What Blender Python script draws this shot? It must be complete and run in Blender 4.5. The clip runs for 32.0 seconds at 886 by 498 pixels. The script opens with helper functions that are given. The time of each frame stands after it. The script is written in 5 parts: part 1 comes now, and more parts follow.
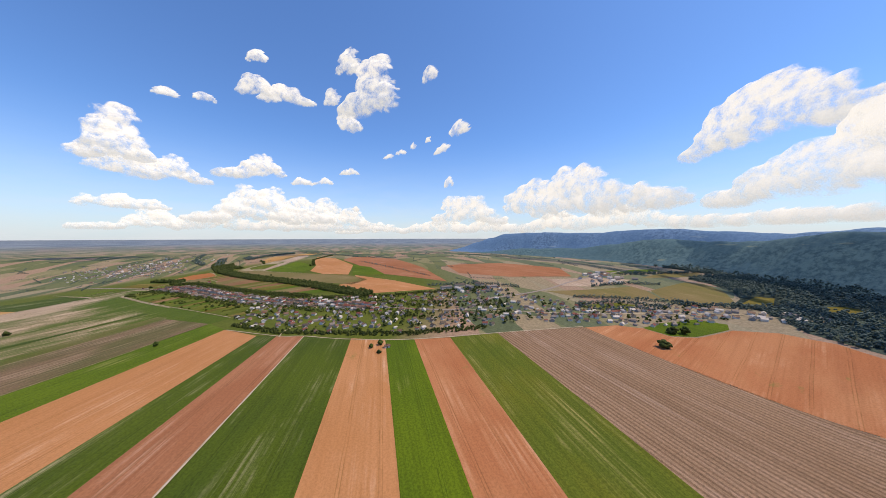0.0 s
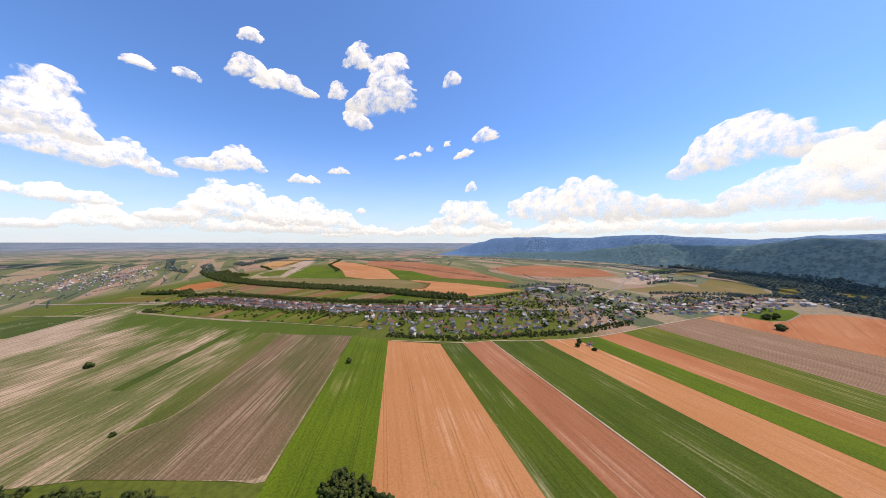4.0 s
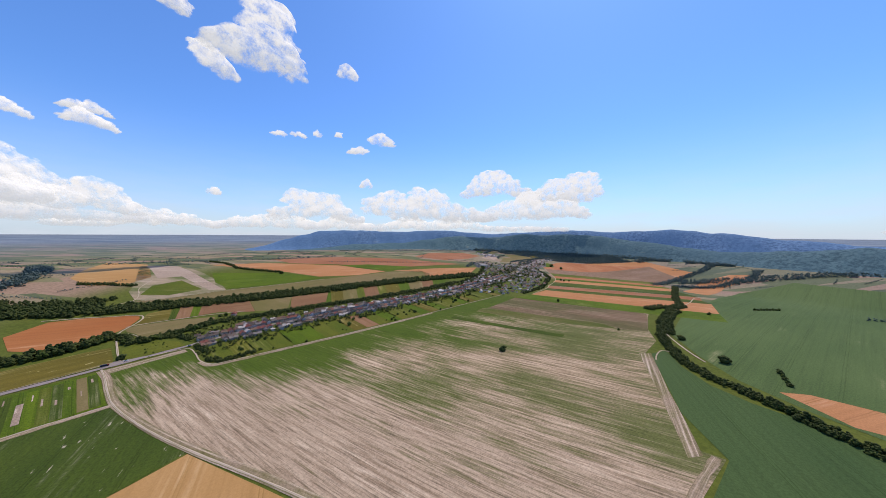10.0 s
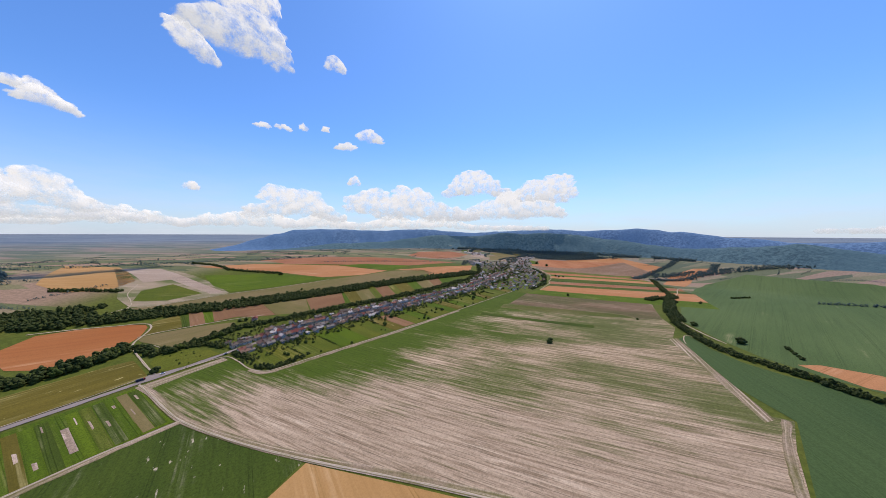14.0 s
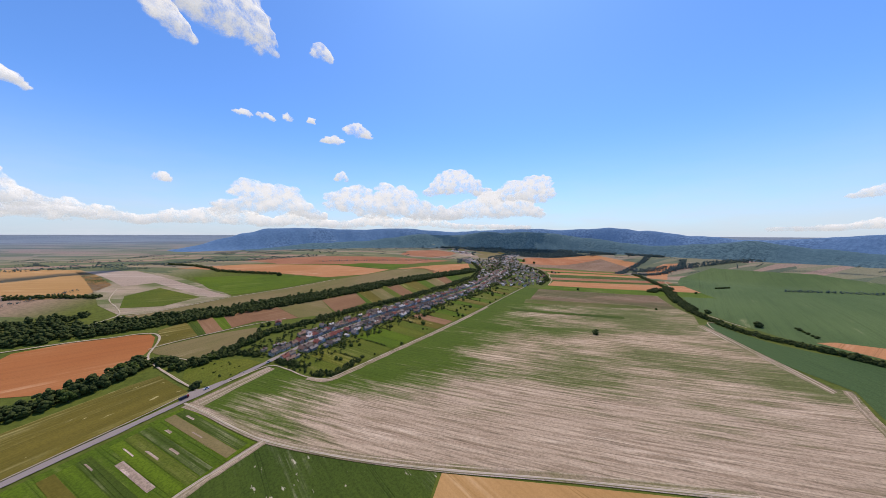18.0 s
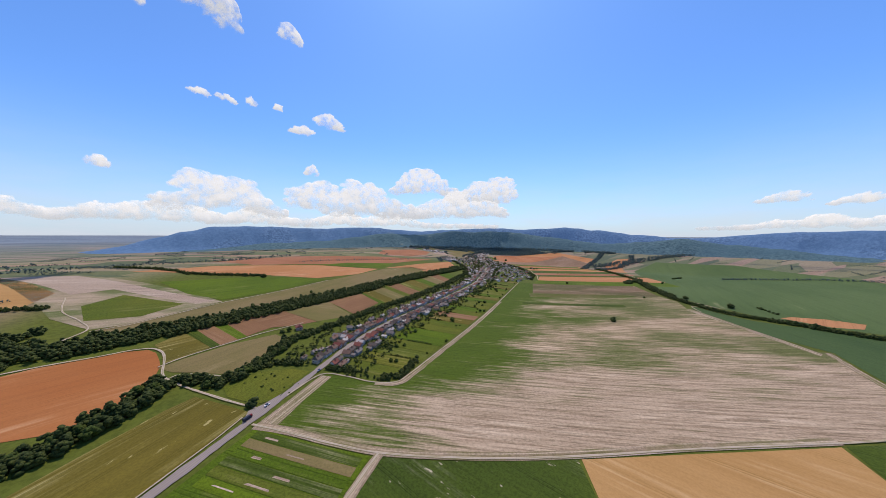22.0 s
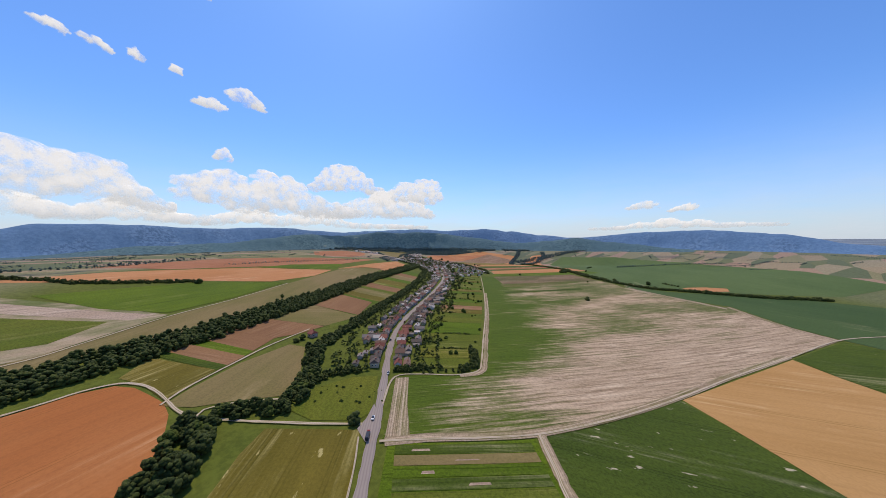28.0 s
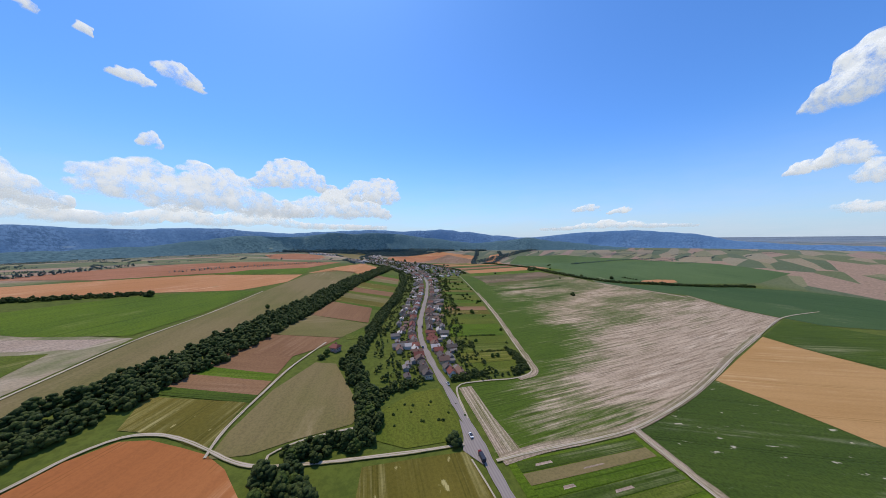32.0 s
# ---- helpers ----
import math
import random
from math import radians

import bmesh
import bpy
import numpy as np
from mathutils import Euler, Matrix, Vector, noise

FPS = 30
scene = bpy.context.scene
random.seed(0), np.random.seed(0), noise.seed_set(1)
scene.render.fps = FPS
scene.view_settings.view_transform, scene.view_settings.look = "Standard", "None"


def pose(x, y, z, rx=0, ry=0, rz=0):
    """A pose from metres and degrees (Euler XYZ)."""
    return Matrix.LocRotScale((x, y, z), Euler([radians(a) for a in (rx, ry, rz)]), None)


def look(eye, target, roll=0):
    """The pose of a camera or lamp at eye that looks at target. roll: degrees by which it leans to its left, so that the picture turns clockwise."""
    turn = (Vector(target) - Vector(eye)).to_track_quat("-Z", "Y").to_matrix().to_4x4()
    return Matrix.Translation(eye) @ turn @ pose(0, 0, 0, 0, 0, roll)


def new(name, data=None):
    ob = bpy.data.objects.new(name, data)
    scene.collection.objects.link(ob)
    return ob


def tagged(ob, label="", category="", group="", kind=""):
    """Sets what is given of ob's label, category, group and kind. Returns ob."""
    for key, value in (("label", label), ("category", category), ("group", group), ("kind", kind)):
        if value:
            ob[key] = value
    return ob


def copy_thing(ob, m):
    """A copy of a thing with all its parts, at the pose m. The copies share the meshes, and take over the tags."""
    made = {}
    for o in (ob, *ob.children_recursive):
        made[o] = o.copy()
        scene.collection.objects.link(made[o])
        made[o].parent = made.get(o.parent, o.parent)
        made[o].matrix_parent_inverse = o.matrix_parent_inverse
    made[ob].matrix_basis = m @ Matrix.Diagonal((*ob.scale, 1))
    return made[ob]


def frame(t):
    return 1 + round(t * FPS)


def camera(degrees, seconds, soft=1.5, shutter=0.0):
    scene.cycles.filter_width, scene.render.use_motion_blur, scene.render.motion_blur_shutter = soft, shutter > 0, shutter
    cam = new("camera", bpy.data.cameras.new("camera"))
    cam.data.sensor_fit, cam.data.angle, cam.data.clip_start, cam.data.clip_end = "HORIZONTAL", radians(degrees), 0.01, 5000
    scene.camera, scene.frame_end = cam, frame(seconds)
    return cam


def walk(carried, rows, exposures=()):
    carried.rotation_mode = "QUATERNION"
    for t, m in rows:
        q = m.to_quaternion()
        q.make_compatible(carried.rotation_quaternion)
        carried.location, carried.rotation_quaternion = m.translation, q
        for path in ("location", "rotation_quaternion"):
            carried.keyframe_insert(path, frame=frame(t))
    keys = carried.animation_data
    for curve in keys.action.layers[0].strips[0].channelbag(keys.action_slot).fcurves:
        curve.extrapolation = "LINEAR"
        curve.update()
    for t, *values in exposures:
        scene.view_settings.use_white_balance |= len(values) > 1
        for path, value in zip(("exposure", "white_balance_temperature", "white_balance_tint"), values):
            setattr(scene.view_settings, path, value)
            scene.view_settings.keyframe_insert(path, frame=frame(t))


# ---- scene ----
# Camera and its flight
cam = camera(114.87, 32.0, soft=0.35)
walk(cam, [
    (0, look((159.62, 148.02, 25.31), (64.09, 177.30, 21.29), -0.11)),
    (0.5, look((158.71, 145.19, 25.29), (63.58, 175.77, 21.35), -0.08)),
    (1, look((157.77, 142.31, 25.27), (63.07, 174.18, 21.41), -0.05)),
    (1.5, look((156.80, 139.36, 25.24), (62.53, 172.53, 21.47), -0.02)),
    (2, look((155.79, 136.36, 25.22), (61.99, 170.81, 21.53), 0.01)),
    (2.5, look((154.76, 133.30, 25.20), (61.43, 169.02, 21.59), 0.04)),
    (4.5, look((129.96, 79.91, 24.65), (44.98, 132.55, 22.22), 0.10)),
    (5, look((122.65, 68.49, 25.06), (40.00, 124.71, 22.22), -0.09)),
    (5.5, look((115.23, 56.61, 25.51), (34.90, 116.07, 22.02), -0.30)),
    (6, look((108.52, 42.98, 26.11), (30.95, 105.95, 21.96), -0.47)),
    (6.5, look((99.53, 31.03, 25.95), (28.53, 101.30, 21.30), -0.47)),
    (7, look((90.64, 19.06, 26.23), (31.93, 99.86, 21.26), -0.34)),
    (7.5, look((79.07, 9.27, 26.29), (36.31, 99.52, 21.21), -0.16)),
    (8, look((66.70, 1.78, 25.88), (40.76, 98.23, 20.88), -0.04)),
    (8.5, look((59.92, -1.52, 25.83), (41.93, 96.73, 20.88), 0.11)),
    (9, look((55.55, -2.28, 25.81), (41.07, 96.55, 20.90), 0.26)),
    (11.5, look((41.71, -4.68, 25.37), (35.67, 95.01, 20.29), 0.28)),
    (13, look((34.37, -5.27, 25.56), (33.15, 94.58, 20.29), 0.28)),
    (14.5, look((27.04, -4.98, 25.14), (30.41, 94.82, 19.89), 0.27)),
    (17, look((14.88, -2.47, 24.18), (25.34, 96.85, 19.04), 0.23)),
    (18, look((9.81, -1.64, 23.84), (23.91, 97.23, 18.73), 0.21)),
    (19, look((4.85, -0.81, 23.52), (22.48, 97.49, 18.43), 0.20)),
    (20, look((0.00, 0.00, 23.20), (20.76, 97.69, 18.14), 0.19)),
    (21, look((-5.19, 1.97, 22.85), (20.08, 98.60, 17.85), 0.19)),
    (22, look((-9.81, 3.93, 22.45), (21.36, 98.83, 17.55), 0.19)),
    (23, look((-13.99, 5.68, 22.00), (22.47, 98.68, 17.22), 0.18)),
    (24, look((-18.13, 8.24, 21.47), (23.61, 99.00, 16.88), 0.16)),
    (25, look((-22.32, 10.48, 20.89), (24.96, 98.49, 16.53), 0.12)),
    (25.5, look((-24.00, 11.12, 20.58), (24.67, 98.37, 16.35), 0.09)),
    (27.5, look((-31.15, 16.34, 19.39), (27.65, 97.14, 15.71), -0.10)),
    (28, look((-32.75, 17.51, 19.14), (27.75, 97.05, 15.58), -0.17)),
    (29, look((-35.68, 20.32, 18.73), (28.70, 96.76, 15.38), -0.31)),
    (30, look((-38.35, 23.21, 18.53), (29.66, 96.45, 15.31), -0.46)),
    (31, look((-40.82, 26.17, 18.59), (30.61, 96.07, 15.37), -0.58)),
    (32, look((-42.63, 30.00, 19.00), (32.09, 96.38, 15.59), -0.62)),
], [(0.0, -0.04, 7700, 12), (2.5, -0.01, 7700, 13), (5.0, 0.17, 7700, 15), (6.5, 0.14, 7500, 15), (8.5, -0.14, 6900, 13), (19.0, -0.17, 6900, 13), (28.0, -0.22, 7100, 12), (31.0, -0.26, 6500, 8), (32.0, -0.27, 6400, 8)])

# World, sun, exposure
SUN_AZ, SUN_EL = 22.0, 62.0     # degrees clockwise from +Y, degrees up
world = bpy.data.worlds.new("sky")
scene.world = world
world.use_nodes = True
wn, wl = world.node_tree.nodes, world.node_tree.links
sky = wn.new("ShaderNodeTexSky")
sky.sky_type = "NISHITA"
sky.sun_disc = False
sky.sun_elevation, sky.sun_rotation = radians(SUN_EL), radians(SUN_AZ)
sky.altitude, sky.air_density, sky.dust_density, sky.ozone_density = 300, 1.0, 0.7, 2.0
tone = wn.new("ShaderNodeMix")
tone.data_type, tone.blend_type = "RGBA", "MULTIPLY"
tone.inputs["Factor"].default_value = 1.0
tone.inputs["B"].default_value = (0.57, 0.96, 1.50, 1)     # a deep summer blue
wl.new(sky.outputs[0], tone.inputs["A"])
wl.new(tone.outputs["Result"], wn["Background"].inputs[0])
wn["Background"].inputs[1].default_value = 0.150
sun_data = bpy.data.lights.new("sun", "SUN")
sun_data.energy, sun_data.angle, sun_data.color = 4.0, radians(0.5), (1.0, 0.89, 0.74)
sun = new("sun", sun_data)
sa, se = radians(SUN_AZ), radians(SUN_EL)
sun.matrix_world = look((math.sin(sa) * math.cos(se) * 300, math.cos(sa) * math.cos(se) * 300, math.sin(se) * 300), (0, 0, 0))

# ---- materials ----


class Nodes:
    """A short way to write node trees."""

    def __init__(self, name):
        self.mat = bpy.data.materials.new(name)
        self.mat.use_nodes = True
        self.n, self.l = self.mat.node_tree.nodes, self.mat.node_tree.links
        self.bsdf = self.n["Principled BSDF"]
        self.out = self.n["Material Output"]

    def add(self, kind, **values):
        node = self.n.new(kind)
        for key, value in values.items():
            if key in node.inputs:
                self.put(node.inputs[key], value)
        return node

    def put(self, socket, value):
        if isinstance(value, bpy.types.NodeSocket):
            self.l.new(value, socket)
        else:
            socket.default_value = value

    def coord(self, which="Object"):
        return self.n.new("ShaderNodeTexCoord").outputs[which]

    def mapping(self, vector, scale=(1, 1, 1), rot=0.0, loc=(0, 0, 0)):
        m = self.n.new("ShaderNodeMapping")
        self.l.new(vector, m.inputs["Vector"])
        m.inputs["Scale"].default_value = scale
        m.inputs["Location"].default_value = loc
        m.inputs["Rotation"].default_value = (0, 0, rot)
        return m.outputs[0]

    def noise(self, vector, scale, detail=4.0, rough=0.55):
        t = self.n.new("ShaderNodeTexNoise")
        self.l.new(vector, t.inputs["Vector"])
        t.inputs["Scale"].default_value = scale
        t.inputs["Detail"].default_value = detail
        t.inputs["Roughness"].default_value = rough
        return t.outputs["Fac"]

    def ramp(self, fac, lo, hi, smooth=True):
        r = self.n.new("ShaderNodeMapRange")
        r.interpolation_type = "SMOOTHSTEP" if smooth else "LINEAR"
        self.l.new(fac, r.inputs["Value"])
        r.inputs["From Min"].default_value = lo
        r.inputs["From Max"].default_value = hi
        return r.outputs["Result"]

    def mix(self, fac, a, b):
        m = self.n.new("ShaderNodeMix")
        m.data_type = "RGBA"
        self.put(m.inputs["Factor"], fac)
        self.put(m.inputs["A"], (*a, 1) if isinstance(a, tuple) else a)
        self.put(m.inputs["B"], (*b, 1) if isinstance(b, tuple) else b)
        return m.outputs["Result"]

    def math(self, op, a, b=0.0):
        m = self.n.new("ShaderNodeMath")
        m.operation = op
        self.put(m.inputs[0], a)
        self.put(m.inputs[1], b)
        return m.outputs[0]

    def finish(self, colour, rough=0.95, bump=None, strength=0.3, distance=0.05):
        self.put(self.bsdf.inputs["Base Color"], (*colour, 1) if isinstance(colour, tuple) else colour)
        self.put(self.bsdf.inputs["Roughness"], rough)
        self.bsdf.inputs["Specular IOR Level"].default_value = 0.15
        if bump is not None:
            b = self.n.new("ShaderNodeBump")
            b.inputs["Strength"].default_value = strength
            b.inputs["Distance"].default_value = distance
            self.l.new(bump, b.inputs["Height"])
            self.l.new(b.outputs[0], self.bsdf.inputs["Normal"])
        return self.mat


def crop(name, base, second, bare, rows=2.2, bare_amount=0.35, streak=0.5, patch=0.07, tram=0.0, furrow=0.0, fleck=0.0, weeds=0.0, grain=1.0):
    """A field: rows along U, patches of a second colour, bare or bleached streaks, tractor lines and furrows."""
    k = Nodes(name)
    uv = k.coord("UV")
    wide = k.noise(k.mapping(uv, (patch * 0.5, patch, 1)), 1.0, 5, 0.6)
    lines = k.noise(k.mapping(uv, (0.03, rows, 1)), 1.0, 5, 0.65)
    fine = k.noise(uv, 3.4, 7, 0.75)
    c = k.mix(k.ramp(wide, 0.35, 0.65), base, second)
    s = k.math("MULTIPLY", k.ramp(lines, 0.42, 0.68), k.ramp(k.noise(k.mapping(uv, (0.05, 0.14, 1), loc=(7, 3, 0)), 1.0, 5, 0.65), 0.62 - bare_amount * 0.5, 0.82 - bare_amount * 0.35))
    c = k.mix(k.math("MULTIPLY", s, 0.9), c, bare)
    dark = k.mix(1.0, c, (0.50, 0.50, 0.50))
    dark.node.blend_type = "MULTIPLY"
    c = k.mix(k.math("MULTIPLY", k.ramp(lines, 0.58, 0.32), streak), c, dark)
    dim = k.mix(1.0, c, (0.55, 0.57, 0.55))
    dim.node.blend_type = "MULTIPLY"
    c = k.mix(k.math("MULTIPLY", k.ramp(fine, 0.58, 0.40), 0.75 * grain), c, dim)
    sep = k.n.new("ShaderNodeSeparateXYZ")
    k.l.new(uv, sep.inputs[0])
    relief = k.math("ADD", fine, lines)
    if tram:
        v = k.math("ADD", sep.outputs[1], k.math("MULTIPLY", k.noise(k.mapping(uv, (0.06, 0.06, 1)), 1.0, 2, 0.5), 0.5))
        f = k.math("ABSOLUTE", k.math("SUBTRACT", k.math("FRACT", k.math("DIVIDE", v, tram)), 0.5))
        rut = k.ramp(k.math("ABSOLUTE", k.math("SUBTRACT", f, 0.19 / tram)), 0.085 / tram, 0.03 / tram)
        worn = k.mix(1.0, c, (0.76, 0.78, 0.70))
        worn.node.blend_type = "MULTIPLY"
        c = k.mix(k.math("MULTIPLY", rut, k.ramp(k.noise(k.mapping(uv, (0.2, 0.2, 1)), 1.0, 4, 0.6), 0.30, 0.62)), c, worn)
        relief = k.math("SUBTRACT", relief, rut)
    if fleck:
        spot = k.noise(k.mapping(uv, (0.45, 1.1, 1), loc=(3, 9, 0)), 1.0, 4, 0.55)
        c = k.mix(k.math("MULTIPLY", k.ramp(spot, 0.70 - fleck, 0.76 - fleck), 0.8), c, bare)
    if weeds:
        spot = k.noise(k.mapping(uv, (0.10, 0.16, 1), loc=(1, 4, 0)), 1.0, 6, 0.62)
        c = k.mix(k.math("MULTIPLY", k.ramp(spot, 0.72 - weeds, 0.80 - weeds), 0.75), c, (0.17, 0.150, 0.04))
    if furrow:
        f = k.math("ABSOLUTE", k.math("SUBTRACT", k.math("FRACT", k.math("DIVIDE", sep.outputs[1], furrow)), 0.5))
        cut = k.ramp(f, 0.30, 0.12)
        low = k.mix(1.0, c, (0.62, 0.58, 0.56))
        low.node.blend_type = "MULTIPLY"
        c = k.mix(k.math("MULTIPLY", cut, 0.85), c, low)
        relief = k.math("SUBTRACT", relief, k.math("MULTIPLY", cut, 2.0))
    return k.finish(c, 0.95, relief, 0.55 * grain, 0.07)


M = {}
M["stubble"] = crop("stubble", (0.38, 0.270, 0.195), (0.50, 0.37, 0.28), (0.68, 0.54, 0.44), 2.4, 0.7, 0.6)
M["stubble_dark"] = crop("dark_stubble", (0.205, 0.132, 0.076), (0.112, 0.104, 0.036), (0.46, 0.315, 0.220), 2.4, 0.38, 0.6, 0.09)
M["thin_green"] = crop("green_regrowth", (0.085, 0.110, 0.016), (0.135, 0.125, 0.036), (0.40, 0.30, 0.19), 2.2, 0.30, 0.5, 0.10)
M["straw_verge"] = crop("trampled_straw", (0.345, 0.252, 0.170), (0.185, 0.160, 0.060), (0.62, 0.49, 0.385), 3.2, 0.75, 0.5, 0.30)
# Shade under the trees is painted into this floor's dark colour.
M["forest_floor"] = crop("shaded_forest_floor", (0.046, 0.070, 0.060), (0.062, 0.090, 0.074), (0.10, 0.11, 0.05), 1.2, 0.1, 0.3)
M["green"] = crop("green_crop", (0.072, 0.118, 0.006), (0.104, 0.155, 0.007), (0.32, 0.28, 0.10), 1.8, 0.12, 0.4, tram=4.6)
M["dark_green"] = crop("dark_green_crop", (0.050, 0.080, 0.008), (0.074, 0.107, 0.009), (0.36, 0.32, 0.18), 1.8, 0.26, 0.40, tram=7.5, fleck=-0.02)
M["light_green"] = crop("light_green_crop", (0.132, 0.138, 0.014), (0.086, 0.118, 0.012), (0.38, 0.31, 0.12), 1.8, 0.40, 0.4)
M["orange"] = crop("ripe_grain_orange", (0.360, 0.132, 0.056), (0.420, 0.182, 0.084), (0.55, 0.31, 0.18), 1.5, 0.3, 0.22, tram=4.2, weeds=0.08, grain=0.55)
M["pale_orange"] = crop("ripe_grain_pale", (0.455, 0.212, 0.092), (0.410, 0.180, 0.070), (0.62, 0.39, 0.25), 1.5, 0.3, 0.20, tram=4.2, weeds=0.07, grain=0.5)
M["red"] = crop("ripe_grain_red", (0.300, 0.118, 0.056), (0.350, 0.152, 0.078), (0.47, 0.29, 0.20), 1.5, 0.25, 0.28, tram=4.0, grain=0.6)
M["brown"] = crop("ploughed_rows", (0.275, 0.170, 0.104), (0.325, 0.208, 0.133), (0.41, 0.29, 0.225), 0.9, 0.4, 0.3, furrow=0.80)
M["gold"] = crop("golden_wheat", (0.385, 0.212, 0.076), (0.430, 0.245, 0.095), (0.57, 0.38, 0.20), 1.4, 0.2, 0.16, tram=8.0, grain=0.3)
M["tan"] = crop("dry_meadow", (0.200, 0.150, 0.064), (0.150, 0.130, 0.040), (0.38, 0.28, 0.16), 0.7, 0.2, 0.18, grain=0.6)
M["olive"] = crop("olive_meadow", (0.112, 0.092, 0.012), (0.150, 0.117, 0.018), (0.40, 0.34, 0.14), 1.3, 0.36, 0.25, tram=3.4, fleck=0.05, grain=0.6)
M["grass"] = crop("rough_grass", (0.085, 0.115, 0.010), (0.130, 0.138, 0.015), (0.26, 0.22, 0.08), 0.9, 0.15, 0.3)
M["pale_stubble"] = crop("pale_stubble", (0.43, 0.325, 0.245), (0.36, 0.26, 0.19), (0.54, 0.43, 0.35), 1.6, 0.5, 0.35)


M["flecked_green"] = crop("flecked_green_crop", (0.046, 0.074, 0.009), (0.068, 0.100, 0.012), (0.46, 0.40, 0.28), 1.8, 0.22, 0.35, tram=9.0, fleck=0.055)
M["orange_field"] = crop("deep_orange_grain", (0.330, 0.114, 0.034), (0.375, 0.146, 0.050), (0.55, 0.32, 0.17), 1.2, 0.25, 0.18, 0.05, tram=9.0, grain=0.3)
M["soil"] = crop("red_brown_soil", (0.205, 0.104, 0.050), (0.250, 0.134, 0.066), (0.34, 0.21, 0.13), 1.2, 0.25, 0.25, grain=0.6)
M["patchy"] = crop("patchy_stubble", (0.36, 0.275, 0.185), (0.115, 0.140, 0.040), (0.50, 0.39, 0.30), 0.9, 0.30, 0.25, 0.13, grain=0.6)
M["pasture"] = crop("cool_green_crop", (0.072, 0.116, 0.034), (0.094, 0.140, 0.044), (0.30, 0.28, 0.14), 1.8, 0.06, 0.30, 0.03, tram=6.0, grain=0.7)
M["deep_green"] = crop("deep_green_crop", (0.046, 0.086, 0.026), (0.062, 0.104, 0.032), (0.30, 0.28, 0.16), 1.8, 0.10, 0.30, 0.04, tram=7.5, grain=0.7)


def track_material():
    """Two pale wheel ruts with grass between and beside them."""
    k = Nodes("rutted_gravel_track")
    uv = k.coord("UV")
    sep = k.n.new("ShaderNodeSeparateXYZ")
    k.l.new(uv, sep.inputs[0])
    off = k.math("ABSOLUTE", k.math("SUBTRACT", k.math("ABSOLUTE", k.math("SUBTRACT", sep.outputs[1], 0.5)), 0.2))
    worn = k.noise(k.mapping(uv, (0.22, 2.6, 1)), 1.0, 5, 0.6)
    rut = k.ramp(k.math("SUBTRACT", off, k.math("MULTIPLY", k.math("SUBTRACT", worn, 0.5), 0.5)), 0.24, 0.06)
    stone = k.mix(k.noise(uv, 5.0, 6, 0.7), (0.34, 0.27, 0.205), (0.52, 0.43, 0.345))
    c = k.mix(rut, k.mix(worn, (0.15, 0.145, 0.04), (0.30, 0.24, 0.13)), stone)
    return k.finish(c, 0.95, worn, 0.5, 0.04)


M["track"] = track_material()


def asphalt_material():
    """Sun-bleached asphalt with slightly darker wheel paths and patches."""
    k = Nodes("worn_asphalt")
    uv, ob = k.coord("UV"), k.coord("Object")
    sep = k.n.new("ShaderNodeSeparateXYZ")
    k.l.new(uv, sep.inputs[0])
    c = k.mix(k.noise(ob, 0.35, 6, 0.65), (0.225, 0.186, 0.165), (0.305, 0.258, 0.230))
    lane = k.math("ABSOLUTE", k.math("SUBTRACT", k.math("FRACT", k.math("MULTIPLY", sep.outputs[1], 4.0)), 0.5))
    dark = k.mix(1.0, c, (0.84, 0.83, 0.83))
    dark.node.blend_type = "MULTIPLY"
    c = k.mix(k.ramp(lane, 0.35, 0.05), c, dark)
    return k.finish(c, 0.85, k.noise(ob, 14.0, 4, 0.6), 0.2, 0.01)


M["asphalt"] = asphalt_material()


